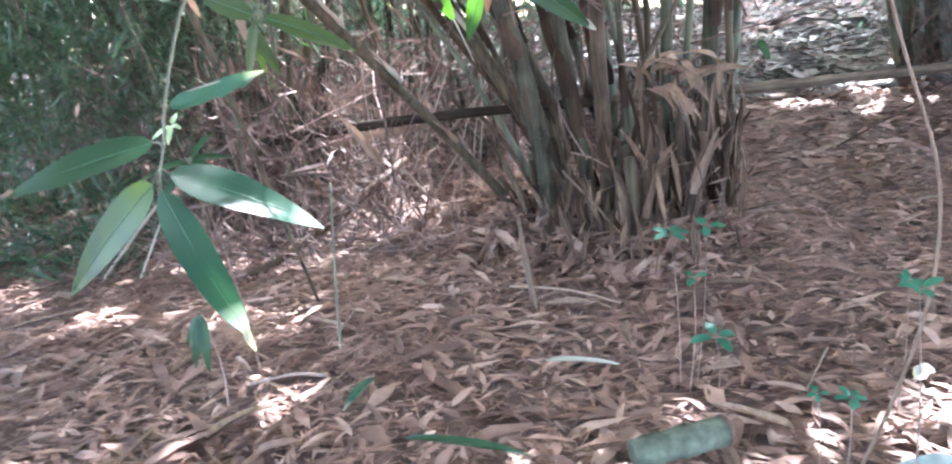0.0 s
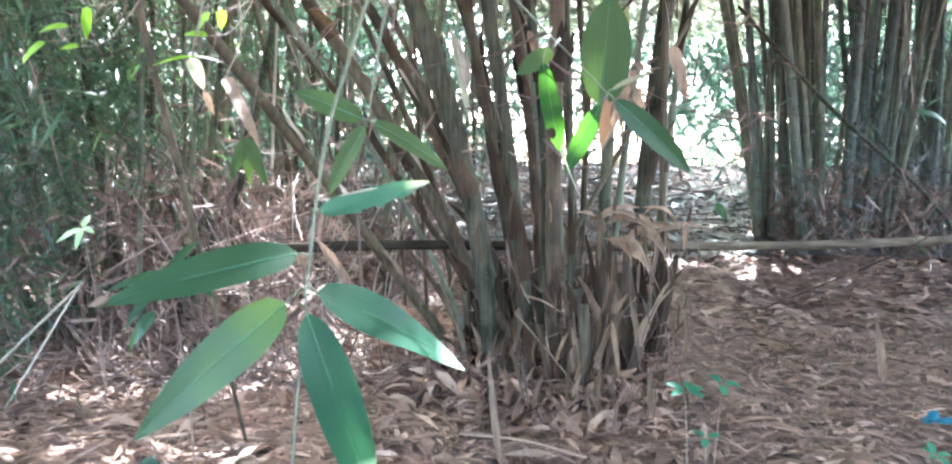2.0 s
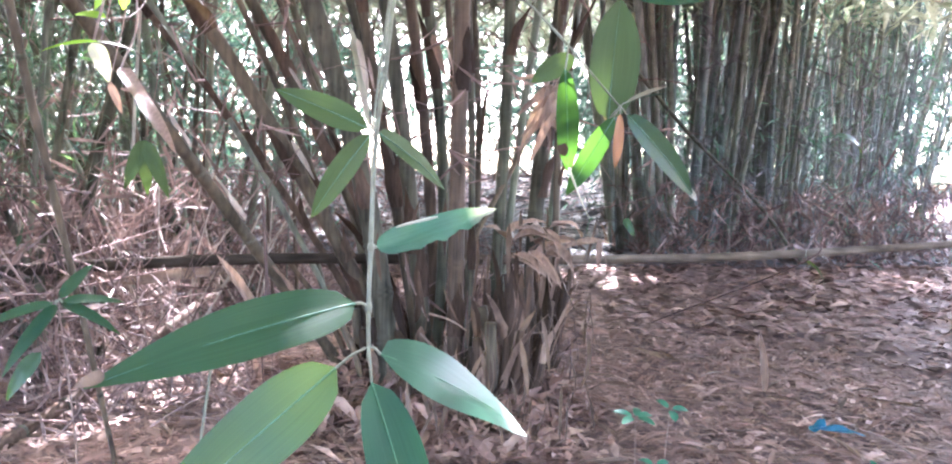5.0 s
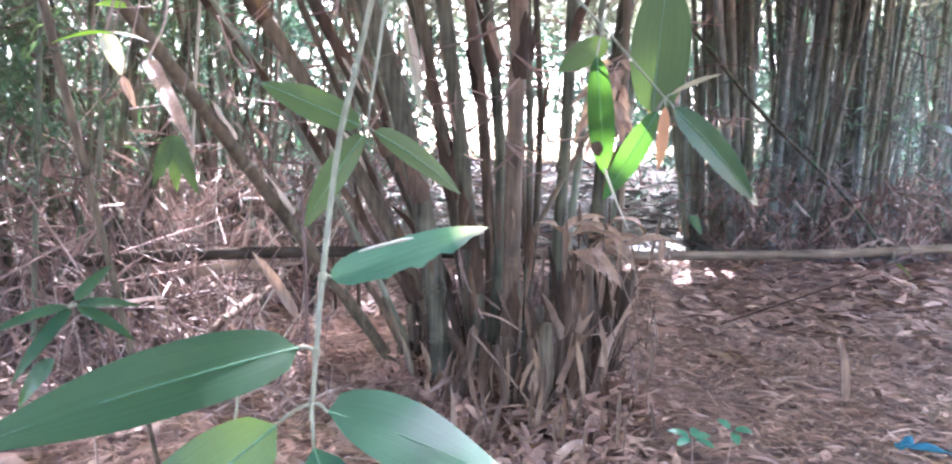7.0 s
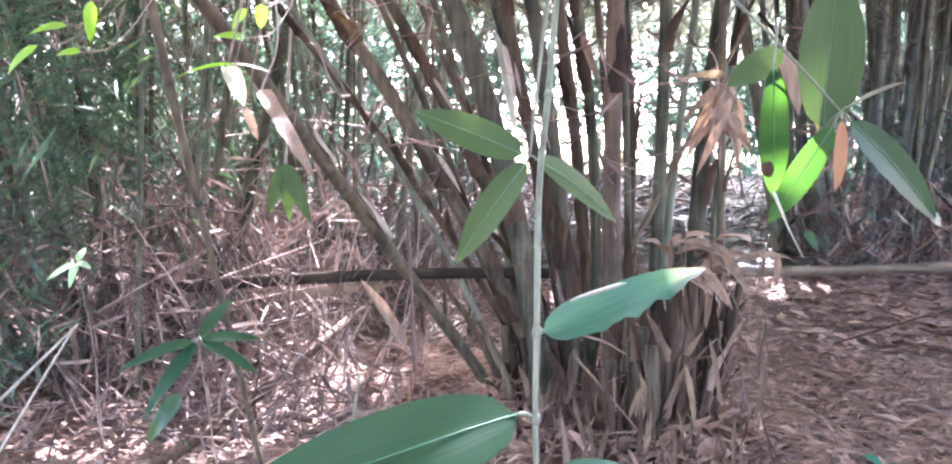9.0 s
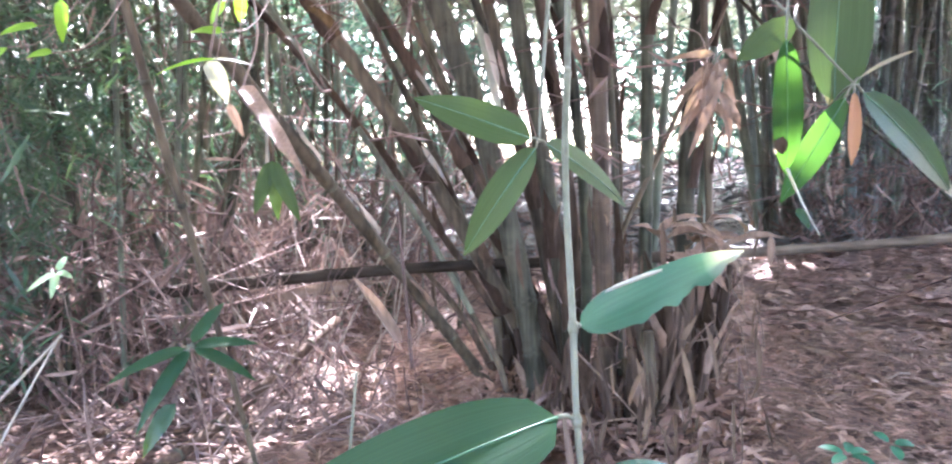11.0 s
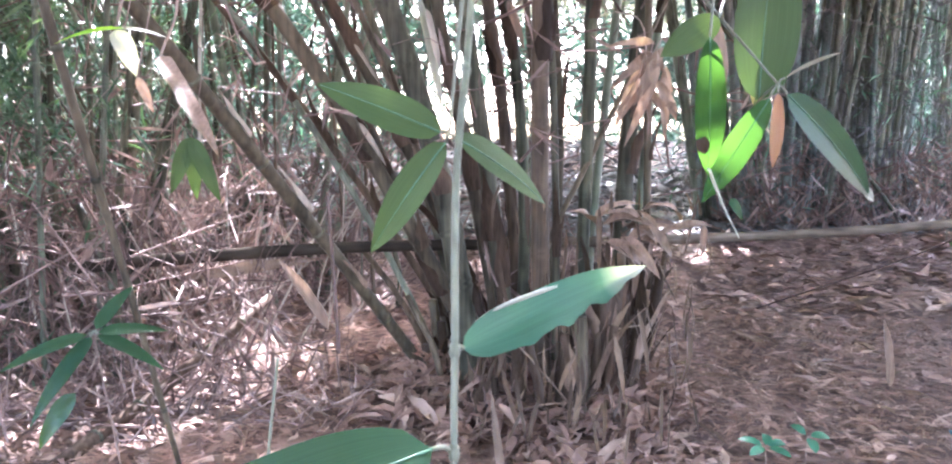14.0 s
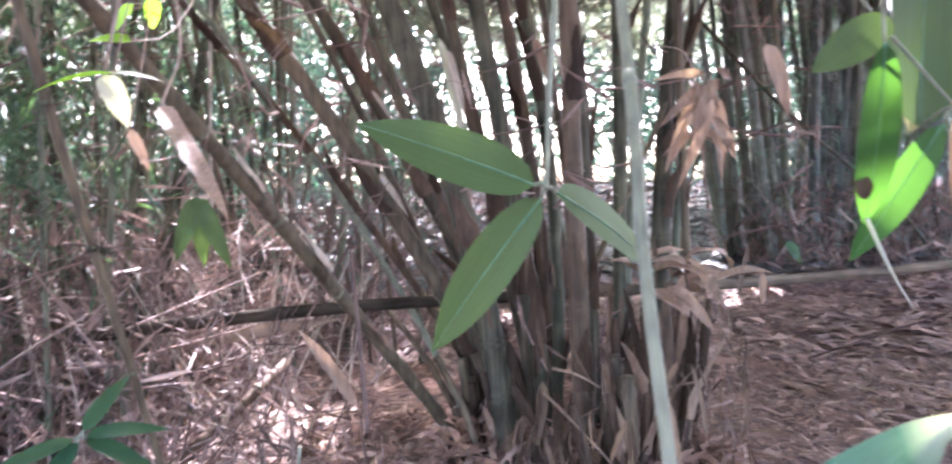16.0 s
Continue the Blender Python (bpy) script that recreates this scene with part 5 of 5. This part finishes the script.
# ---- scraps on the floor ----
wrap = thing("plastic_wrapper", (1.58, 3.63, 0.0), "crumpled bright blue plastic wrapper lying on leaf litter", "wrapper")
part("film", blade(Build(), (1.535, 3.72, 0.035), (1.63, 3.55, 0.055), (0, -0.3, 1), 0.04, 0.05, 0.35, 0.35, 0.4, 16, 6, 0.2, 5), M_BLUE, wrap)
part("fold", blade(Build(), (1.54, 3.73, 0.03), (1.56, 3.68, 0.085), (0, -1, 0.4), 0.04, 0.1, 0.3, 0.3, 0, 8, 4, 0.5, 4), M_BLUE, wrap)

log = thing("bamboo_offcut", (0.34, 2.56, 0.0), "mossy grey-green offcut of bamboo lying in the litter", "bamboo offcut")
part("shell", culm_build([(0.225, 2.5, 0.03), (0.32, 2.535, 0.034), (0.415, 2.57, 0.038)], 0.031, 0.033, 0.095, 14), M_MOSS, log)
part("cut_ring", tube(Build(), [(0.413, 2.569, 0.038), (0.421, 2.5725, 0.038), (0.425, 2.574, 0.038)], [0.034, 0.035, 0.027], 14), M_SHEATH, log, "pale cut end")
# small fallen leaf in the sun, its brightness given by a pale colour
scrap = solo("bleached_scrap", blade(Build(), (0.9, 2.815, 0.02), (0.95, 2.835, 0.035), (0, -0.5, 1), 0.036, 0.12, 0.4, 0.3, 0.4, 14, 8, 0.4, 4), M_PALE, (0.9, 2.815, 0.02), "small crumpled leaf on the litter, sunlight put into its pale colour", "scrap")
loose_sheath("fallen_sheath", (0.655, 2.36, 0.025), (0.83, 2.43, 0.03), (0.1, -0.5, 1), 0.062, M_WHITE, "broad pale bluish sheath lying on the litter", droop=0.1, fold=0.3, ragged=0.2)


def fallen_sheaths(n):
    for k in range(n):
        x, y = rng.uniform(-2.0, 2.6), rng.uniform(1.9, 5.4)
        if (x - 0.4) ** 2 / 0.36 + (y - 4.4) ** 2 / 0.6 < 1:
            continue
        a, length = rng.uniform(0, 6.283), rng.uniform(0.1, 0.24)
        z = float(ground_height(x, y)) + 0.022
        base = vec((x, y, z))
        tip = base + vec((math.cos(a), math.sin(a), rng.uniform(-0.03, 0.12))) * length
        solo("fallen_sheath", blade(Build(), base, tip, (rng.normal(0, 0.3), rng.normal(0, 0.3), 1), length * rng.uniform(0.1, 0.17), rng.uniform(0.0, 0.06), rng.uniform(0.3, 0.9), 0.15, 0, 9, 4, 0.3, 2.4), M_SHEATH, base, "curled dry culm sheath lying on the litter", "bamboo sheath", "fallen sheaths on the floor")


fallen_sheaths(130)
loose_sheath("fallen_sheath", (-0.413, 2.93, 0.03), (-0.45, 2.74, 0.03), (0, -0.3, 1), 0.03, M_TORN, "pale green leaf lying on the litter")
loose_sheath("fallen_sheath", (0.04, 2.99, 0.03), (0.24, 2.93, 0.035), (0, -0.3, 1), 0.022, M_PALE, "long pale leaf lying on the litter")
loose_sheath("fallen_sheath", (-0.27, 2.6, 0.03), (0.03, 2.5, 0.03), (0, -0.3, 1), 0.025, M_BLADE, "long greenish fallen leaf on the litter")
# leaves coloured as if the sun stood on them
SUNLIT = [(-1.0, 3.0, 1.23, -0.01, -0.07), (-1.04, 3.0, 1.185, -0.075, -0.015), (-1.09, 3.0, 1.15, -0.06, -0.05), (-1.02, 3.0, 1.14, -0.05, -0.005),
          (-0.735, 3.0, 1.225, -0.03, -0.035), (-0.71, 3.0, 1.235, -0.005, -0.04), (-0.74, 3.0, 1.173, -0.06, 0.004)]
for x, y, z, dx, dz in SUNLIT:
    leafy = thing("sunlit_leaf", (x, y, z), "leaf in the upper twigs, sunlight put into its bright yellow-green", "leaf", "yellow-green leaves above the thicket")
    part("blade", blade(Build(), (x, y, z), (x + dx, y + 0.02, z + dz), (0.2, -0.7, 0.6), 0.022, n=8, m=4), M_SUNNY_GREEN, leafy)
    part("twig", tube(Build(), spline([(x, y, z), (x + 0.05, y + 0.05, z + 0.03), (x + 0.1, y + 0.2, z + 0.2)], 6), 0.0012, 5), M_STALK, leafy)


# ---- the nearest fallen leaves, one by one ----
rng = np.random.default_rng(91)
LEAF_KINDS = []
for k in range(10):
    length = 0.07 + 0.008 * k
    LEAF_KINDS.append(blade(Build(), (-length / 2, 0, 0), (length / 2, 0, 0.004 * (k % 3)), (0, 0.1 * (k % 4 - 1.5), 1), length * (0.16 + 0.018 * (k % 5)), 0.03 + 0.02 * (k % 3), 0.3, 0.12, 0.2 * (k % 2), 6, 2, 0.3, 2.2).mesh("fallen_leaf", M_FALLEN))
for k in range(300):
    ob = new("fallen_leaf", LEAF_KINDS[k % 10])
    x, y = rng.uniform(-1.1, 1.3), 2.25 + 1.5 * rng.random() ** 1.3
    ob.parent = ground
    ob.matrix_basis = pose(x, y, float(ground_height(x, y)) + 0.026, rng.normal(0, 9), rng.normal(0, 9), rng.uniform(0, 360))
